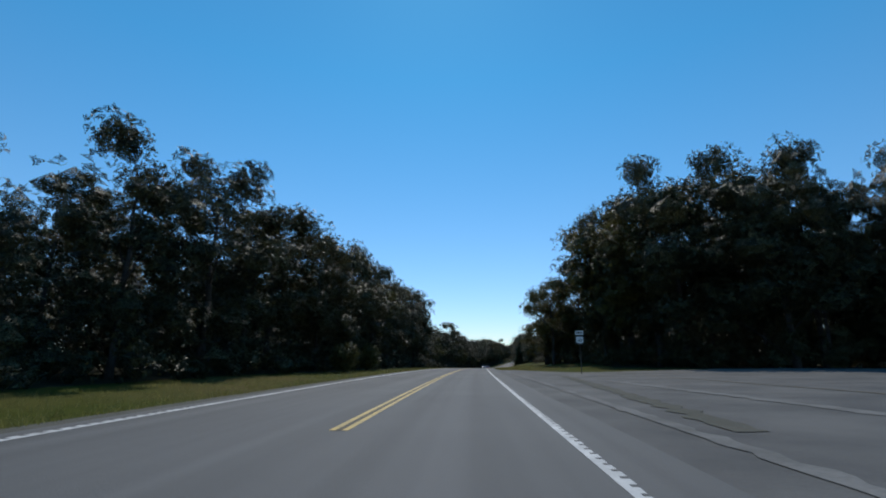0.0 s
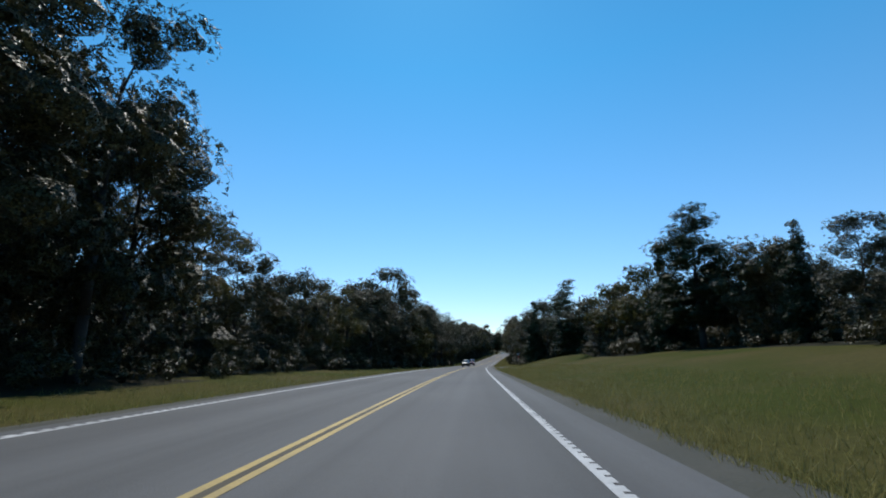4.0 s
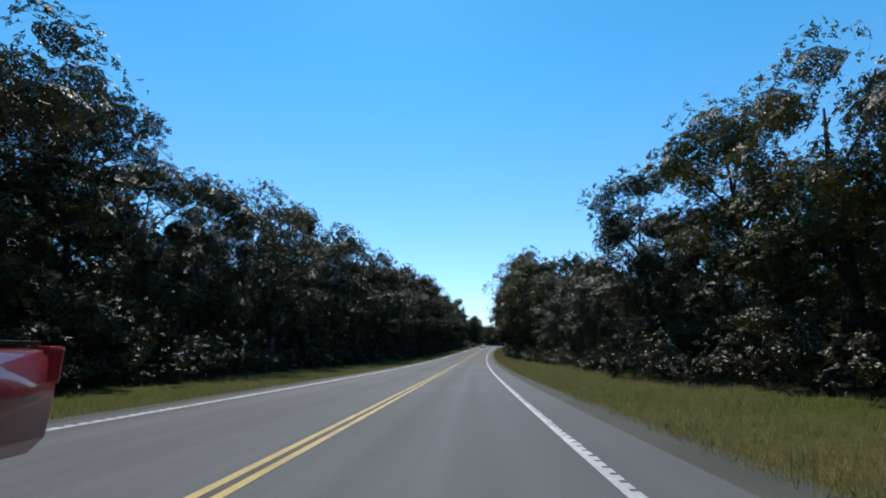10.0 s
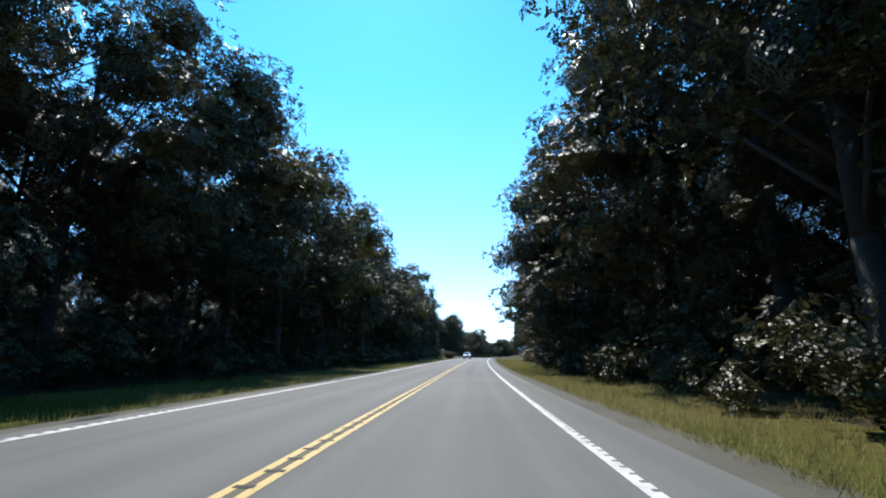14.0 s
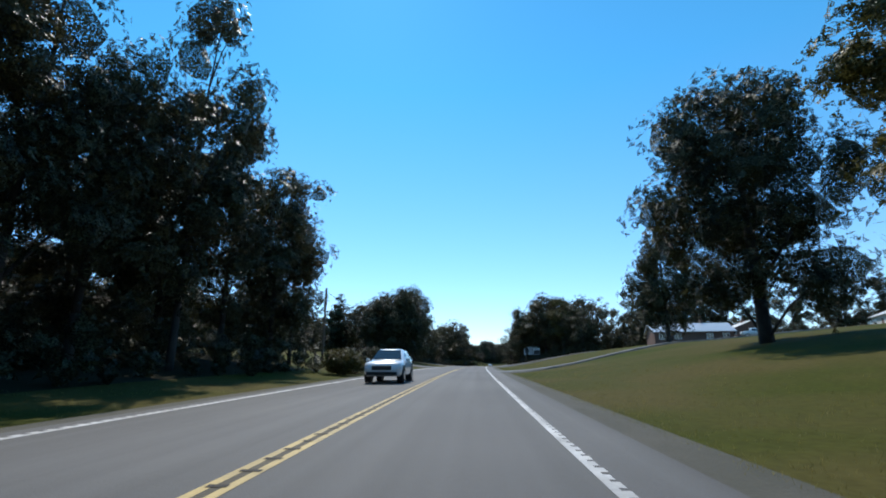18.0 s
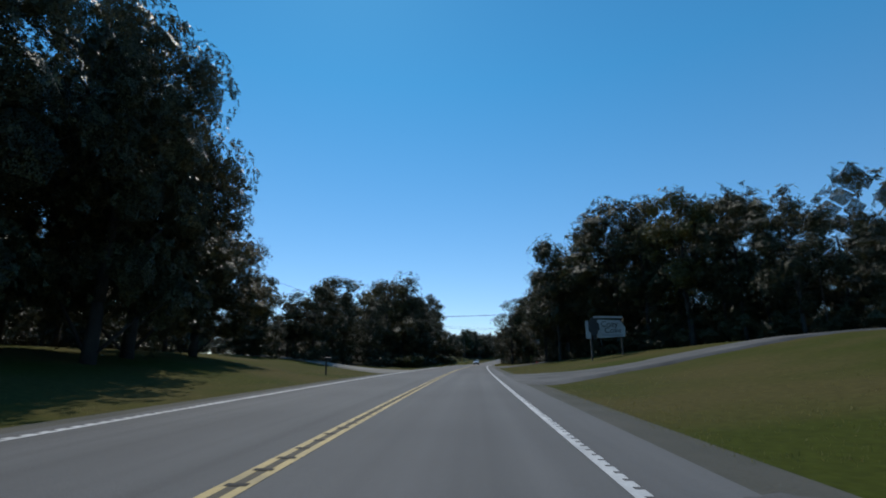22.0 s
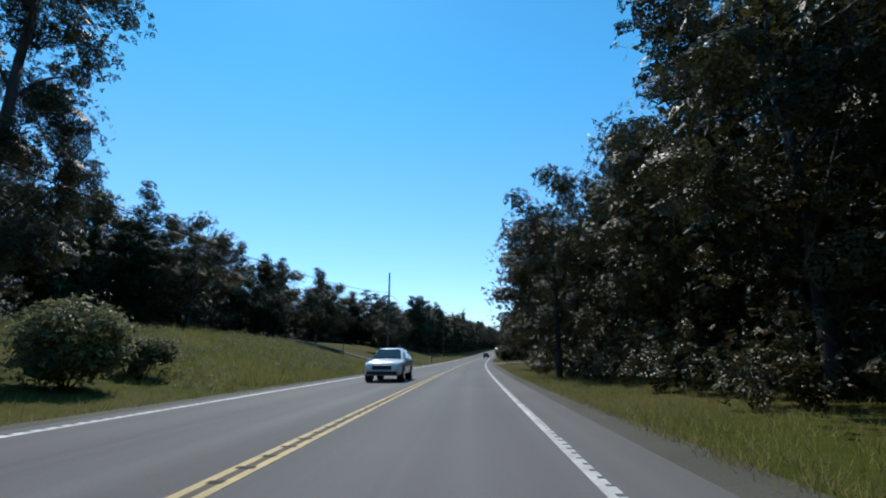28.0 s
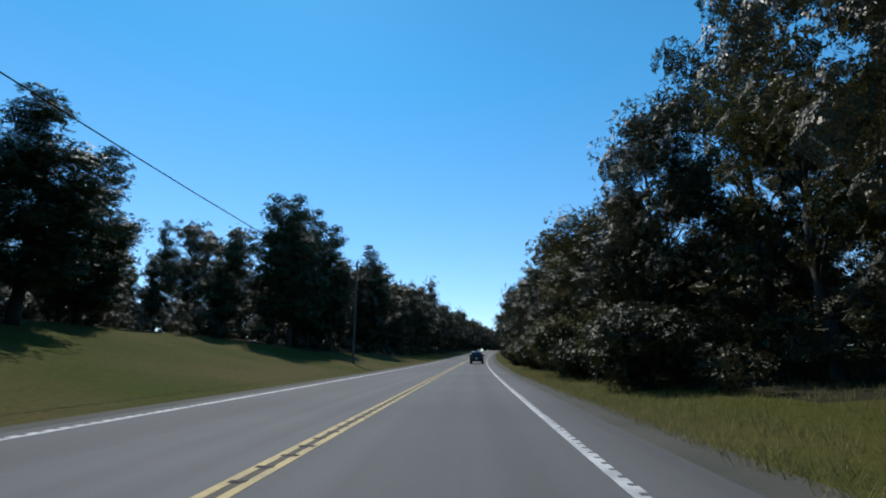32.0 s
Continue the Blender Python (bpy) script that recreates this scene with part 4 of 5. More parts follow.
def route_sign(s, u):
    root = new("route_sign")
    root.matrix_basis = stand(s, u, -4, 0.38)
    part("post", box("post", (0, 0.03, 1.2), (0.06, 0.04, 3.8), RUSTY, 0.005), root)
    tab = part("banner_plate", plate("banner_plate", rect(-0.3, 0.3, 2.72, 3.02), -0.02, 0.015, SIGN_WHITE), root)
    for i in range(4):
        part("letter_bar", box("letter_bar", (-0.18 + 0.12 * i, -0.024, 2.87), (0.08, 0.006, 0.17), SIGN_BLACK, 0.0), tab)
    part("border", plate("border", rect(-0.32, 0.32, 2.70, 3.04), -0.012, 0.01, SIGN_BLACK), tab)
    back = part("number_plate", plate("number_plate", rect(-0.32, 0.32, 2.0, 2.64, 0.05), -0.012, 0.012, SIGN_BLACK), root)
    sh = [(-0.2, 2.58), (-0.28, 2.5), (-0.24, 2.4), (-0.29, 2.25), (-0.22, 2.11), (0, 2.05), (0.22, 2.11), (0.29, 2.25), (0.24, 2.4), (0.28, 2.5), (0.2, 2.58), (0.0, 2.55)]
    part("shield", plate("shield", sh[::-1], -0.02, 0.006, SIGN_WHITE), back)
    part("numeral", text_mesh("numeral", "68", 0.36, SIGN_BLACK), back).location = (0, -0.028, 2.3)
    return tagged(root, "white route 68 shield sign with banner on a thin post", "road sign")


def warning_sign(s, u):
    root = new("warning_sign")
    root.matrix_basis = stand(s, u, -3)
    part("post", box("post", (0, 0.03, 1.2), (0.06, 0.05, 2.9), RUSTY, 0.005), root)
    face = part("face", plate("face", [(0, 1.95), (0.43, 2.38), (0, 2.81), (-0.43, 2.38)], -0.02, 0.015, SIGN_ORANGE), root, "amber diamond warning face")
    part("symbol", box("symbol", (0, -0.026, 2.38), (0.09, 0.006, 0.42), SIGN_BLACK, 0.0), face)
    return tagged(root, "amber diamond warning sign on a dark metal post", "road sign")


def street_sign(s, u):
    root = new("street_sign")
    root.matrix_basis = stand(s, u, 14)
    part("post", rod("post", (0, 0, -0.3), (0, 0, 2.9), 0.035, 0.035, STEEL), root)
    part("blade", box("blade", (0, 0, 2.82), (0.75, 0.02, 0.2), SIGN_GREY, 0.004), root)
    for i in range(4):
        part("letter_bar", box("letter_bar", (-0.24 + 0.16 * i, -0.013, 2.82), (0.1, 0.005, 0.11), SIGN_WHITE, 0.0), root)
    bm = bmesh.new()
    ring = [(0.38 * math.cos(radians(22.5 + 45 * k)), 0.38 * math.sin(radians(22.5 + 45 * k))) for k in range(8)]
    f = bm.faces.new([bm.verts.new((0.05, y, 2.25 + z)) for y, z in ring])
    r = bmesh.ops.extrude_face_region(bm, geom=[f])
    for v in r["geom"]:
        if isinstance(v, bmesh.types.BMVert):
            v.co.x += 0.012
    bmesh.ops.recalc_face_normals(bm, faces=bm.faces)
    part("stop_plate", bm_mesh("stop_plate", bm, REFLECT_RED), root, "red octagonal stop plate seen edge-on")
    return tagged(root, "stop sign with a grey street name blade above", "street sign")


def board_sign(s, u):
    """A hand-lettered board on two posts, a dark tree shape cut out between it and a narrow strip."""
    root = new("sign_board")
    root.matrix_basis = stand(s, u, 4, 0.35)
    for x in (-1.95, 1.5):
        part("post", box("post", (x, 0.1, 0.7), (0.16, 0.16, 3.4), POLE_WOOD, 0.01), root)
    outline = [(-1.25, 1.75), (1.85, 1.95), (2.0, 2.9), (1.45, 3.75), (-1.25, 3.85)]
    panel = part("panel", plate("panel", outline, -0.04, 0.08, BOARD_SHADED), root, "white panel with a clipped corner, darkened as in shade")
    part("top_rail", box("top_rail", (0.1, 0.0, 4.12), (3.3, 0.12, 0.2), BOARD_SHADED, 0.02), root)
    part("lettering", text_mesh("lettering", "Cozy", 0.92, SIGN_BLACK, 0.01), panel).location = (0.2, -0.06, 3.3)
    part("lettering", text_mesh("lettering", "Cove", 0.88, SIGN_BLACK, 0.01), panel).location = (0.55, -0.06, 2.62)
    part("letter_bar", box("letter_bar", (0.45, -0.05, 2.1), (2.3, 0.02, 0.22), SIGN_GREY, 0.0), panel)
    part("side_panel", plate("side_panel", rect(-2.5, -1.95, 1.7, 3.7, 0.05), -0.02, 0.05, BOARD_SHADED), root)
    emblem = []
    for k in range(22):
        a = 6.2832 * k / 22
        r = 1.0 + 0.13 * (k % 2) - 0.08 * (k % 3)
        emblem.append((-1.6 + 0.62 * r * math.cos(a), 3.05 + 1.05 * r * math.sin(a)))
    cut = part("emblem", plate("emblem", emblem, -0.075, 0.03, SIGN_BLACK), root, "black tree-shaped cut-out")
    part("emblem_trunk", box("emblem_trunk", (-1.6, -0.06, 1.85), (0.22, 0.03, 0.5), SIGN_BLACK, 0.0), cut)
    return tagged(root, "white board sign coloured as in shade, with dark script and a tree shape", "sign board")


def marquee_sign(s, u):
    root = new("marquee_sign")
    root.matrix_basis = stand(s, u, 6)
    for x in (-0.6, 0.6):
        part("post", box("post", (x, 0, 1.2), (0.09, 0.09, 3.0), RUSTY, 0.01), root)
    pan = part("panel", plate("panel", rect(-0.68, 0.68, 1.45, 2.75, 0.03), -0.1, 0.08, SIGN_GREY), root)
    part("top_strip", plate("top_strip", rect(-0.68, 0.68, 2.42, 2.74, 0.03), -0.112, 0.01, SIGN_WHITE), pan)
    part("face", plate("face", rect(-0.62, 0.62, 1.52, 2.36, 0.02), -0.108, 0.006, SIGN_BLACK), pan, "dark empty letter board")
    for i in range(5):
        part("letter_bar", box("letter_bar", (-0.46 + 0.23 * i, -0.116, 2.58), (0.16, 0.01, 0.13), SIGN_BLACK, 0.0), pan)
    return tagged(root, "small letter-board sign with a white heading on two posts", "sign board")


def triangle_marker(s, u):
    root = new("reflector_marker")
    root.matrix_basis = stand(s, u, -5)
    part("post", box("post", (0, 0.02, 0.25), (0.07, 0.04, 0.7), RUSTY, 0.004), root)
    part("triangle", plate("triangle", [(-0.24, 0.5), (0.24, 0.5), (0.28, 0.56), (0.04, 1.0), (-0.04, 1.0), (-0.28, 0.56)], -0.01, 0.015, REFLECT_RED), root, "red reflective triangle")
    return tagged(root, "red triangular reflector on a short post in grass", "marker")


def small_frame_sign(s, u):
    root = new("lawn_sign")
    root.matrix_basis = stand(s, u, -5)
    for x in (-0.25, 0.25):
        part("leg", rod("leg", (x, 0, -0.2), (x, 0, 1.05), 0.014, 0.014, RUSTY, 6), root)
    pan = part("panel", plate("panel", rect(-0.24, 0.24, 0.82, 1.04, 0.02), -0.01, 0.012, SIGN_BLACK), root)
    for i in range(4):
        part("letter_bar", box("letter_bar", (-0.15 + 0.1 * i, -0.014, 0.93), (0.06, 0.005, 0.12), SIGN_GREY, 0.0), pan)
    return tagged(root, "small dark plate in a thin metal lawn frame", "lawn sign")


def mailbox(s, u, turn=90, h=1.05):
    root = new("mailbox")
    root.matrix_basis = stand(s, u, turn)
    part("post", box("post", (0, 0, h / 2 - 0.1), (0.1, 0.1, h + 0.1), RUSTY, 0.008), root)
    part("arm", box("arm", (0, -0.12, h - 0.02), (0.09, 0.5, 0.07), RUSTY, 0.008), root)
    bm = bmesh.new()
    ring = [(-0.09, 0), (0.09, 0), (0.09, 0.12)] + [(0.09 * math.cos(radians(a)), 0.12 + 0.09 * math.sin(radians(a))) for a in range(20, 180, 20)] + [(-0.09, 0.12)]
    f = bm.faces.new([bm.verts.new((x, -0.38, z + h + 0.02)) for x, z in ring])
    r = bmesh.ops.extrude_face_region(bm, geom=[f])
    for v in r["geom"]:
        if isinstance(v, bmesh.types.BMVert):
            v.co.y += 0.52
    bmesh.ops.recalc_face_normals(bm, faces=bm.faces)
    shell = part("box", bm_mesh("box", bm, MAIL_DARK), root)
    part("flag", box("flag", (0.1, -0.2, h + 0.16), (0.012, 0.05, 0.16), REFLECT_RED, 0.0), shell)
    return tagged(root, "dark roadside mailbox on a wooden post", "mailbox", "mailboxes")


def marker_post(s, u, h=2.0):
    root = new("guy_guard")
    root.matrix_basis = stand(s, u)
    part("sleeve", rod("sleeve", (0, 0, -0.2), (0.05, 0, h), 0.06, 0.05, SIGN_ORANGE, 8), root)
    part("stake", box("stake", (0.45, 0.2, 0.5), (0.05, 0.05, 1.2), RUSTY, 0.004), root)
    return tagged(root, "yellow plastic guard sleeve beside a stake on a lawn", "marker post")


route_sign(37, 8.15)
warning_sign(443, 4.1)
street_sign(209, 8.5)
board_sign(604.5, 15.0)
marquee_sign(554.5, 12.3)
triangle_marker(785.2, 5.2)
small_frame_sign(785.6, 6.2)
for s, u, t in ((499, -8.4, 90), (645.6, -11.3, 90), (791.7, -9.0, 90), (822, 5.6, -90), (585, -11, 90)):
    mailbox(s, u, t)
def cross_mailbox(s, u):
    """A mailbox out on the long arm of a tall post, braced below."""
    root = new("mailbox")
    root.matrix_basis = stand(s, u)
    part("post", box("post", (0, 0, 0.75), (0.11, 0.11, 2.1), POLE_WOOD, 0.01), root)
    part("arm", box("arm", (0.42, 0.02, 1.35), (1.75, 0.1, 0.09), POLE_WOOD, 0.01), root)
    bm = bmesh.new()
    rod_bm(bm, (0.03, 0.03, 1.0), (0.42, 0.03, 1.32), 0.035, 0.035, 6)
    part("brace", bm_mesh("brace", bm, POLE_WOOD), root)
    bm = bmesh.new()
    ring = [(-0.11, 0), (0.11, 0), (0.11, 0.16)] + [(0.11 * math.cos(radians(a)), 0.16 + 0.11 * math.sin(radians(a))) for a in range(20, 180, 20)] + [(-0.11, 0.16)]
    f = bm.faces.new([bm.verts.new((0.65, y, 1.4 + z)) for y, z in ring])
    r = bmesh.ops.extrude_face_region(bm, geom=[f])
    for v in r["geom"]:
        if isinstance(v, bmesh.types.BMVert):
            v.co.x += 0.62
    bmesh.ops.recalc_face_normals(bm, faces=bm.faces)
    shell = part("box", bm_mesh("box", bm, MAIL_DARK), root)
    part("flag", box("flag", (0.85, -0.12, 1.62), (0.05, 0.012, 0.16), REFLECT_RED, 0.0), shell)
    return tagged(root, "dark mailbox on the long arm of a wooden cross post", "mailbox", "mailboxes")


cross_mailbox(759.5, -10.6)
lawn_triangle = triangle_marker(629.4, 9.6)
lawn_triangle.scale = (0.75, 0.75, 0.6)
tagged(lawn_triangle, "small orange-red reflective triangle on a shaded lawn", "marker")
lawn_stake = new("marker_stake")
lawn_stake.matrix_basis = stand(630.6, 8.8)
part("stake", box("stake", (0, 0, 0.7), (0.07, 0.04, 1.9), MARKER_YELLOW, 0.005), lawn_stake)
part("cap", box("cap", (0, 0, 1.68), (0.085, 0.055, 0.1), SIGN_BLACK, 0.005), lawn_stake)
tagged(lawn_stake, "dull yellow-green marker stake at a driveway's edge", "marker post")
marker_post(766.5, -13.6)
utility_post = new("fence_post")
utility_post.matrix_basis = stand(752, -14.5)
part("post", rod("post", (0, 0, -0.2), (0, 0, 2.2), 0.04, 0.035, RUSTY, 8), utility_post)
tagged(utility_post, "thin rusty steel post in meadow grass", "post")
for s, u in ((501.5, -17.6), (509, -25), (510, -24)):
    stump = new("wooden_post")
    stump.matrix_basis = stand(s, u)
    part("post", box("post", (0, 0, 0.4), (0.2, 0.2, 1.3), POLE_WOOD, 0.02), stump)
    tagged(stump, "short thick wooden post on a lawn", "post", "lawn posts")


def culvert(s, u, turn, length):
    """A low concrete headwall with a pipe's mouth in its ditch side."""
    root = new("culvert_headwall")
    root.matrix_basis = stand(s, u, turn, -0.24)
    # concrete wall in dark asphalt colour: the shade on its ditch side is painted in
    part("headwall", box("headwall", (0, 0, -0.05), (0.24, length, 0.7), OLD_ASPHALT, 0.03), root)
    part("rim", box("rim", (0.05, 0, 0.32), (0.16, length, 0.05), CONCRETE, 0.015), root)
    vs, fs = [], []
    for i in range(13):
        y = -length * 0.62 + length * 1.24 * i / 12
        full = ease((length * 0.62 - abs(y)) / 0.6)
        for x, z in ((-0.1, 0.33), (-0.6, 0.31), (-1.4, 0.22), (-2.6, 0.08), (-3.6, -0.1)):
            vs.append((x + 0.1 * noise.noise((i * 0.7, x, s)), y, (z + 0.05 * noise.noise((i * 0.9, x * 2, u)) * (x < -0.3)) * full - 0.25 * (1 - full)))
    for i in range(12):
        for j in range(4):
            fs.append((i * 5 + j, i * 5 + j + 1, i * 5 + j + 6, i * 5 + j + 5))
    part("turf_backfill", mesh_of("turf_backfill", vs, fs, GRASS_GROUND, True), root)
    bm = bmesh.new()
    n = 20
    rings = []
    for r, x in ((0.24, 0.1), (0.24, 0.2), (0.19, 0.2), (0.19, 0.1)):
        rings.append([bm.verts.new((x, r * math.cos(6.2832 * i / n), 0.02 + r * math.sin(6.2832 * i / n))) for i in range(n)])
    for a, b in zip(rings, rings[1:]):
        for i in range(n):
            bm.faces.new((a[i], a[(i + 1) % n], b[(i + 1) % n], b[i]))
    bmesh.ops.recalc_face_normals(bm, faces=bm.faces)
    part("pipe", bm_mesh("pipe", bm, RUSTY, True), root)
    # flat dark disc closes the pipe, painted shade in place of a hollow
    part("mouth", rod("mouth", (0.1, 0, 0.02), (0.135, 0, 0.02), 0.19, 0.19, PIPE_SHADE, 20), root)
    return tagged(root, "low concrete culvert headwall, its face coloured dark as in shade, in a grassy ditch", "culvert")


culvert(785.3, 6.9, -46, 3.4)
culvert(597, -9.3, 180, 2.2)


# ---------- hedges and shrubs on the lawns ----------
def shrub(s, u, h, w, leaf, label, seed):
    r = np.random.default_rng(seed)
    root = new("shrub")
    root.matrix_basis = stand(s, u)
    cs, rs = [], []
    for i in range(30):
        d = r.normal(size=3)
        d /= np.linalg.norm(d)
        cs.append((d[0] * w * 0.33, d[1] * w * 0.33, h * 0.45 + d[2] * h * 0.3))
        rs.append(min(w, h) * 0.27)
    part("foliage", quads_mesh("foliage", leaf_cloud(r, cs, rs, 80, 0.13, 0.85, 0.75, 1), leaf), root)
    bm = bmesh.new()
    for i in range(6):
        rod_bm(bm, (0, 0, -0.2), cs[i], 0.04, 0.015, 5)
    part("stem", bm_mesh("stems", bm, BARK), root)
    return tagged(root, label, "shrub", "shrubs")


shrub(529, -18, 2.4, 5.5, LEAF, "large rounded clipped shrub on a lawn", 1)
for i, (s, u, h, w) in enumerate(((490, -10.2, 1.8, 3.2), (486, -10, 2.2, 3.6), (628, -10.5, 2.2, 4), (633, -11, 2.4, 4.5), (626, -12, 1.8, 3.5), 
                                  (686, -12.5, 2.4, 4), (691, -12.2, 2.8, 4.4), (696, -12.2, 3.0, 4.6), (701.5, -12.6, 2.8, 4.6), (707, -13.4, 2.2, 4), (56, -13, 3.4, 3), (45, -12.5, 3.2, 2.6))):
    shrub(s, u, h, w, LEAF_WARM if i % 3 else LEAF, "rough wild shrub in long grass", 20 + i)
for i, (s, u, h, w) in enumerate(((707, -11, 2.6, 3.4), (714, -12.2, 3.1, 3), (718.5, -13, 1.8, 2.4))):
    shrub(s, u, h, w, LEAF_PALE, "loose pale grey-green shrub in long grass", 40 + i)
for i in range(16):
    shrub(818 + i * 4.2, 6.3 + 0.8 * math.sin(i * 1.7), 3.4 + math.sin(i * 2.3), 4.2, LEAF_WARM if i % 2 else LEAF, "dense olive-green shrub at the woods' edge", 60 + i)


# ---------- houses ----------
def house(s, u, length, depth, wall_h, turn, wall_mat, roof_mat, label, ridge=1.9):
    root = new("house")
    root.matrix_basis = stand(s, u, turn, -0.1)
    bm = bmesh.new()
    box_bm(bm, 0, 0, wall_h / 2 - 0.5, length, depth, wall_h + 1.0)
    for x in (-length / 2, length / 2):
        vs3 = [bm.verts.new(p) for p in ((x, -depth / 2, wall_h), (x, depth / 2, wall_h), (x, 0, wall_h + ridge))]
        bm.faces.new(vs3)
    part("wall", bm_mesh("wall", bm, wall_mat), root)
    for side in (-1, 1):
        ov = 0.5
        bm = bmesh.new()
        drop = ridge * ov / (depth / 2)
        a, b = (0, wall_h + ridge + 0.06), (side * (depth / 2 + ov), wall_h - drop + 0.06)
        L = length / 2 + ov
        pts = [(-L, a[0], a[1]), (L, a[0], a[1]), (L, b[0], b[1]), (-L, b[0], b[1])]
        v0 = [bm.verts.new(p) for p in pts]
        v1 = [bm.verts.new((p[0], p[1], p[2] + 0.14)) for p in pts]
        bm.faces.new(v0)
        bm.faces.new(v1)
        for i in range(4):
            bm.faces.new((v0[i], v0[(i + 1) % 4], v1[(i + 1) % 4], v1[i]))
        bmesh.ops.recalc_face_normals(bm, faces=bm.faces)
        part("roof", bm_mesh("roof", bm, roof_mat), root)
    n = max(3, int(length / 3.2))
    for side in (-1, 1):
        for i in range(n):
            x = -length / 2 + length * (i + 0.5) / n
            y = side * (depth / 2 + 0.01)
            if i == n // 2:
                d = part("door", box("door", (x, y, 1.0), (0.95, 0.08, 2.05), BRICK_RED, 0.01), root)
                part("handle", box("handle", (x + 0.35, y + side * 0.06, 1.0), (0.04, 0.05, 0.12), STEEL, 0.0), d)
                continue
            w = part("window", box("window", (x, y, 1.5), (1.35, 0.1, 1.25), SIGN_WHITE, 0.01), root)
            for dx in (-0.31, 0.31):
                part("pane", box("pane", (x + dx, y + side * 0.045, 1.5), (0.54, 0.03, 1.05), GLASS, 0.0), w)
    part("chimney", box("chimney", (length * 0.2, 0.4, wall_h + ridge + 0.2), (0.7, 0.7, 1.5), BRICK_RED, 0.02), root)
    return tagged(root, label, "house", "houses")


house(562, 47, 16, 8.5, 2.6, -6, BRICK_RED, ROOF_PALE, "low brick ranch house with a pale metal roof on a lawn")
house(566, 62, 6, 7, 2.4, 84, BRICK_RED, ROOF_PALE, "low gabled carport wing with a pale metal roof", 1.5)
house(548, 84, 15, 9, 2.7, 70, WALL_WHITE, ROOF_PALE, "white sided house with a pale roof on a rise")
house(492, -58, 13, 8, 2.6, 95, WALL_WHITE, ROOF_GREY, "small white house half hidden by trees")


# ---------- vehicles ----------
# stations along a car: y, underside, belt line, top, half width at the belt, half width at the top
SUV = ((-2.36, .45, .70, .74, .66, .58), (-2.28, .34, .82, .87, .82, .70), (-2.0, .30, .92, .99, .92, .78), (-1.2, .30, .99, 1.07, .95, .80),
       (-1.0, .30, 1.0, 1.11, .95, .77), (-.25, .30, 1.02, 1.62, .95, .64), (.2, .30, 1.02, 1.68, .95, .65), (1.2, .30, 1.03, 1.66, .95, .65),
       (1.9, .30, 1.04, 1.57, .94, .65), (2.2, .32, 1.02, 1.2, .91, .70), (2.33, .40, .92, .97, .84, .68), (2.37, .50, .8, .84, .72, .6))
PICKUP = ((-2.75, .46, .82, .86, .76, .70), (-2.68, .38, .98, 1.04, .90, .80), (-2.3, .36, 1.06, 1.13, .97, .85), (-1.3, .36, 1.1, 1.17, .98, .86),
          (-1.1, .36, 1.12, 1.21, .98, .80), (-.45, .36, 1.14, 1.80, .98, .68), (.2, .36, 1.14, 1.85, .98, .69), (.9, .36, 1.14, 1.84, .98, .69),
          (1.22, .36, 1.14, 1.7, .98, .70), (1.34, .36, 1.14, 1.2, .98, .9), (2.65, .38, 1.12, 1.18, .96, .9), (2.75, .5, .95, 1.0, .88, .82))


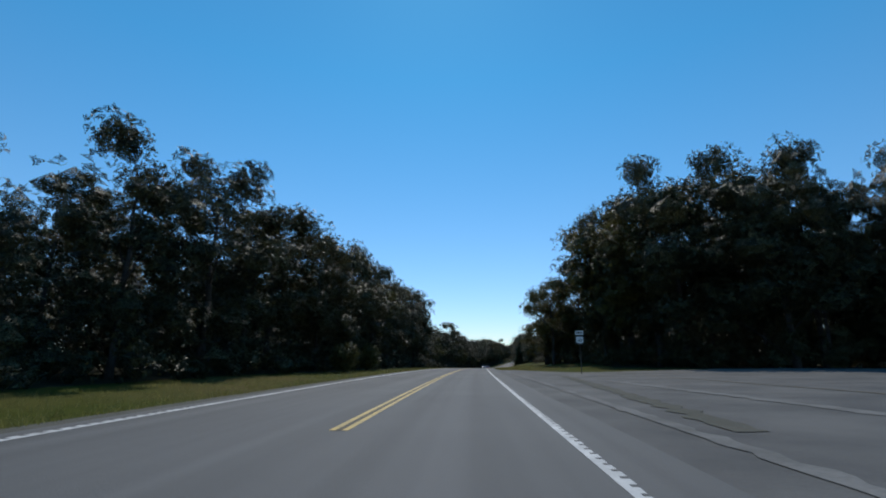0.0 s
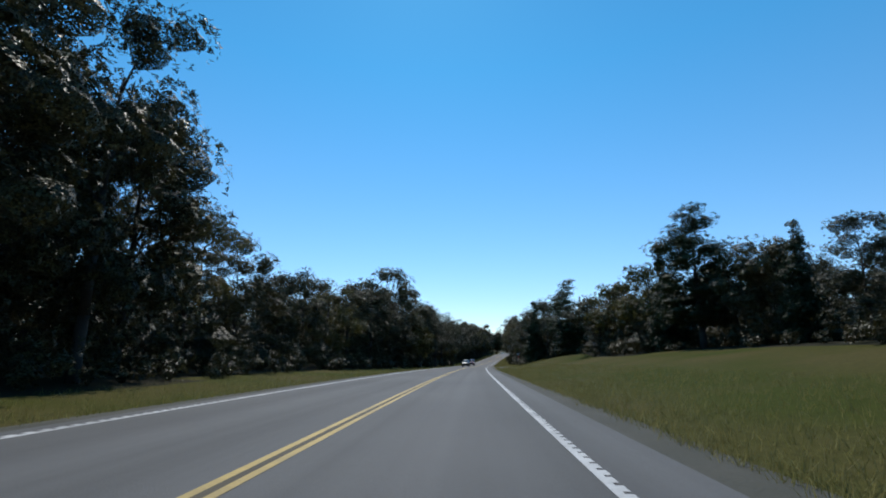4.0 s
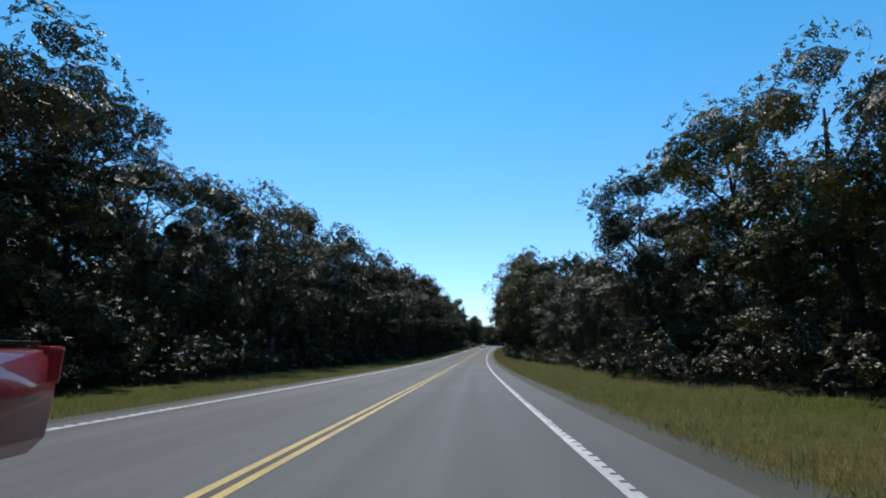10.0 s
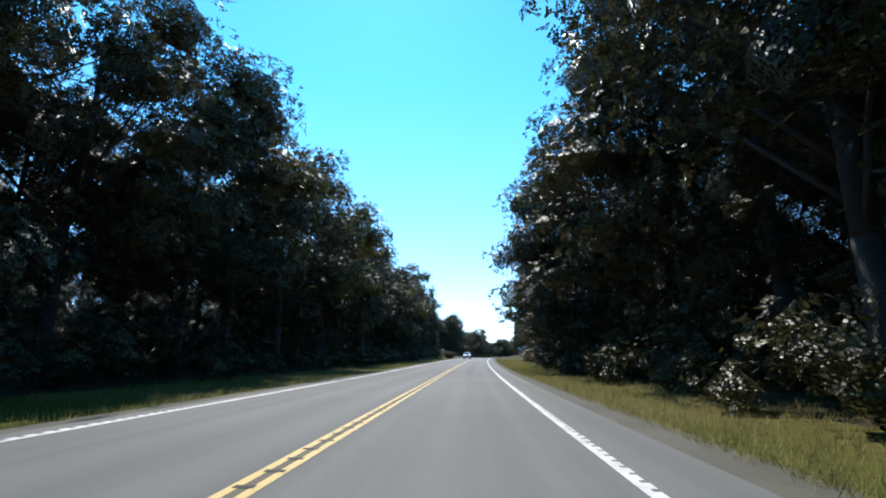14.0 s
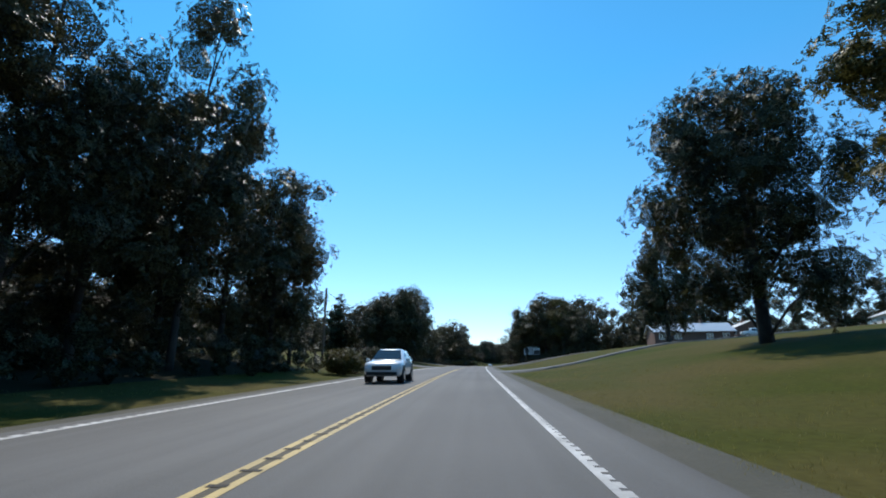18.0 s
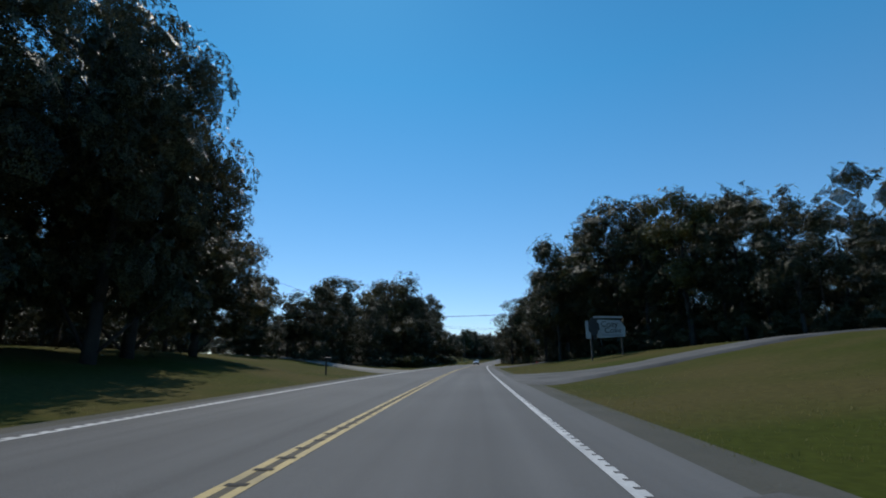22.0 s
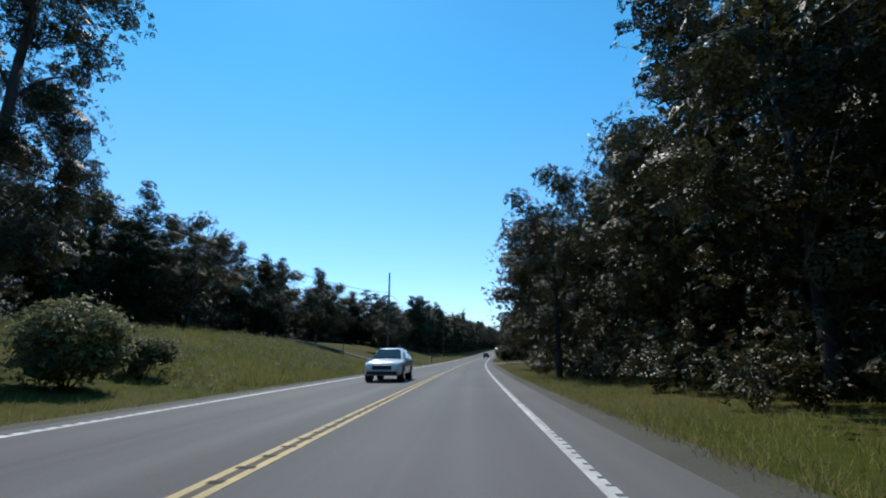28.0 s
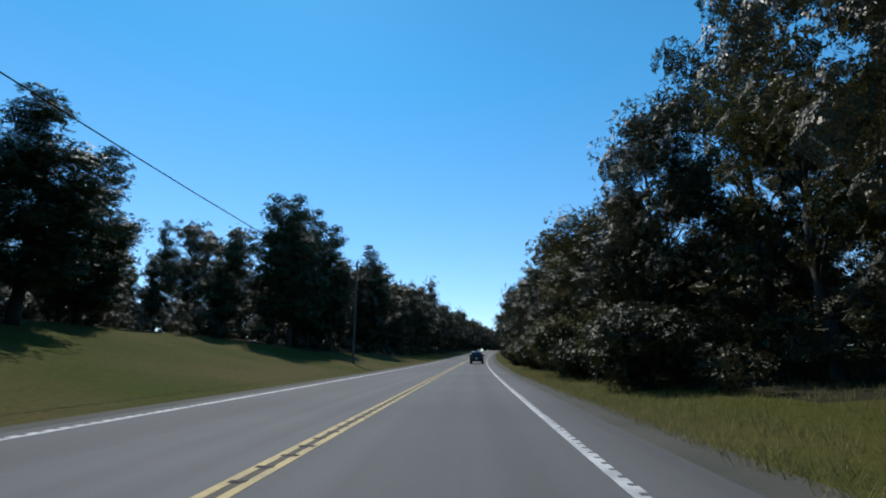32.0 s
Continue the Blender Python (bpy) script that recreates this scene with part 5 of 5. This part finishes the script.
def vehicle(s, u, turn, paint, label, kind="suv", category="car", h=0.0):
    """Front towards -y: a rounded body skinned over its stations, panes, lamps and wheels set on it."""
    root = new("pickup_truck" if kind == "pickup" else "car")
    root.matrix_basis = stand(s, u, turn, h + 0.02)
    st = PICKUP if kind == "pickup" else SUV
    bm = bmesh.new()
    rings = []
    for y, zb, zm, zt, wb, wt in st:
        half = [(wb * 0.86, zb), (wb * 0.98, zb + 0.12), (wb, zb + (zm - zb) * 0.55), (wb * 0.985, zm), (wt, zt - 0.06 * (zt - zm) - 0.02), (wt * 0.86, zt), (wt * 0.4, zt + 0.015)]
        rings.append([bm.verts.new((x, y, z)) for x, z in half] + [bm.verts.new((-x, y, z)) for x, z in half[::-1]])
    for a, b in zip(rings, rings[1:]):
        n = len(a)
        for i in range(n):
            bm.faces.new((a[i], a[(i + 1) % n], b[(i + 1) % n], b[i]))
    bm.faces.new(rings[0])
    bm.faces.new(rings[-1][::-1])
    bmesh.ops.recalc_face_normals(bm, faces=bm.faces)
    part("body", bm_mesh("body", bm, paint, True), root)

    def at(y):
        ys = [q[0] for q in st]
        return [float(np.interp(y, ys, [q[k] for q in st])) for k in range(1, 6)]

    def pane(name, pts, push):
        bm = bmesh.new()
        f = bm.faces.new([bm.verts.new(p) for p in pts])
        r = bmesh.ops.extrude_face_region(bm, geom=[f])
        for v in r["geom"]:
            if isinstance(v, bmesh.types.BMVert):
                v.co += Vector(push)
        bmesh.ops.recalc_face_normals(bm, faces=bm.faces)
        return bm_mesh(name, bm, GLASS)
    y0, y1 = st[4][0], st[5][0]
    z0, z1, w0, w1 = st[4][3], st[5][3], st[4][5], st[5][5]
    part("windscreen", pane("windscreen", [(-w0 * 0.95, y0 + 0.02, z0 + 0.02), (w0 * 0.95, y0 + 0.02, z0 + 0.02), (w1 * 0.9, y1 - 0.06, z1 - 0.03), (-w1 * 0.9, y1 - 0.06, z1 - 0.03)], (0, -0.025, 0.025)), root)
    y2, y3 = st[8][0], st[9][0]
    z2, z3, w2, w3 = st[8][3], st[9][3], st[8][5], st[9][5]
    part("rear_window", pane("rear_window", [(w3 * 0.9, y3 - 0.02, z3 + 0.03), (-w3 * 0.9, y3 - 0.02, z3 + 0.03), (-w2 * 0.9, y2 + 0.03, z2 - 0.04), (w2 * 0.9, y2 + 0.03, z2 - 0.04)], (0, 0.025, 0.02)), root)
    spans = ((-0.62, 0.05), (0.13, 0.9)) if kind == "pickup" else ((-0.6, 0.2), (0.28, 1.15), (1.23, 1.8))
    for sg in (-1, 1):
        for a, b in spans:
            pts = []
            for y, f in ((a - 0.12, 0.1), (b, 0.1), (b, 0.8), (a + 0.12, 0.8)):
                zb, zm, zt, wb, wt = at(y)
                pts.append((sg * (wb * 0.985 + (wt - wb * 0.985) * f), y, zm + (zt - 0.06 - zm) * f))
            part("side_window", pane("side_window", pts, (sg * 0.016, 0, 0.004)), root)
        zb, zm, zt, wb, wt = at(st[4][0] + 0.25)
        part("mirror", box("mirror", (sg * (wb + 0.08), st[4][0] + 0.25, zm + 0.1), (0.2, 0.1, 0.15), paint, 0.03), root)
        part("headlight", box("headlight", (sg * (st[1][4] - 0.2), st[1][0] + 0.02, st[1][2] - 0.12), (0.36, 0.16, 0.15), LAMP_CLEAR, 0.04), root)
        part("tail_light", box("tail_light", (sg * (st[-2][4] - 0.08), st[-2][0] - 0.02, st[-2][2] - 0.08), (0.16, 0.14, 0.3), LAMP_RED, 0.03), root)
        for y in (st[0][0] + 0.95, st[-1][0] - 0.95):
            turned = Matrix.Rotation(radians(90), 4, "Y")
            bm = bmesh.new()
            bmesh.ops.create_cone(bm, cap_ends=True, segments=24, radius1=0.43, radius2=0.43, depth=0.3, matrix=Matrix.Translation((sg * 0.805, y, 0.42)) @ turned)
            part("wheel_arch", bm_mesh("wheel_arch", bm, TRIM_BLACK), root)
            bm = bmesh.new()
            bmesh.ops.create_cone(bm, cap_ends=True, segments=28, radius1=0.36, radius2=0.36, depth=0.24, matrix=Matrix.Translation((sg * 0.85, y, 0.36)) @ turned)
            bmesh.ops.bevel(bm, geom=[e for e in bm.edges if max(len(f.verts) for f in e.link_faces) > 4], offset=0.04, segments=2, affect="EDGES")
            wheel = part("wheel", bm_mesh("wheel", bm, TYRE), root)
            bm = bmesh.new()
            bmesh.ops.create_cone(bm, cap_ends=True, segments=20, radius1=0.22, radius2=0.2, depth=0.25, matrix=Matrix.Translation((sg * 0.852, y, 0.36)) @ turned)
            part("rim", bm_mesh("rim", bm, RIM), wheel)
    zg = (st[1][1] + st[1][2]) / 2
    part("grille", box("grille", (0, st[0][0] - 0.005, zg + 0.12), (0.95, 0.07, 0.2), TRIM_BLACK, 0.02), root)
    part("bumper", box("bumper", (0, st[0][0] + 0.02, zg - 0.14), (1.5, 0.16, 0.16), STEEL if kind == "pickup" else TRIM_BLACK, 0.05), root)
    part("rear_bumper", box("rear_bumper", (0, st[-1][0] - 0.02, zg - 0.12), (1.55, 0.16, 0.18), TRIM_BLACK, 0.05), root)
    part("licence_plate", box("licence_plate", (0, st[-1][0] + 0.02, zg + 0.12), (0.3, 0.02, 0.15), SIGN_WHITE, 0.0), root)
    if kind == "pickup":
        part("bed_cover", box("bed_cover", (0, 2.0, 1.215), (1.66, 1.2, 0.03), TRIM_BLACK, 0.005), root)
    return tagged(root, label, category)


vehicle(475, -4.2, 0, PAINT_WHITE, "white sport utility car on the oncoming lane", "suv", "car")
vehicle(222, -4.1, 0, PAINT_DARK, "dark sport utility car on the oncoming lane", "suv", "car")
vehicle(251, -4.2, 0, PAINT_RED, "dark red pickup truck on the oncoming lane", "pickup", "pickup truck")
vehicle(725.5, -4.2, 0, PAINT_WHITE, "white sport utility car on the oncoming lane", "suv", "car")
vehicle(868, 0.0, 180, PAINT_DARK, "dark car driving ahead on the highway", "suv", "car")
vehicle(553, 57, 75, PAINT_WHITE, "white pickup parked beside the ranch house", "pickup", "pickup truck")
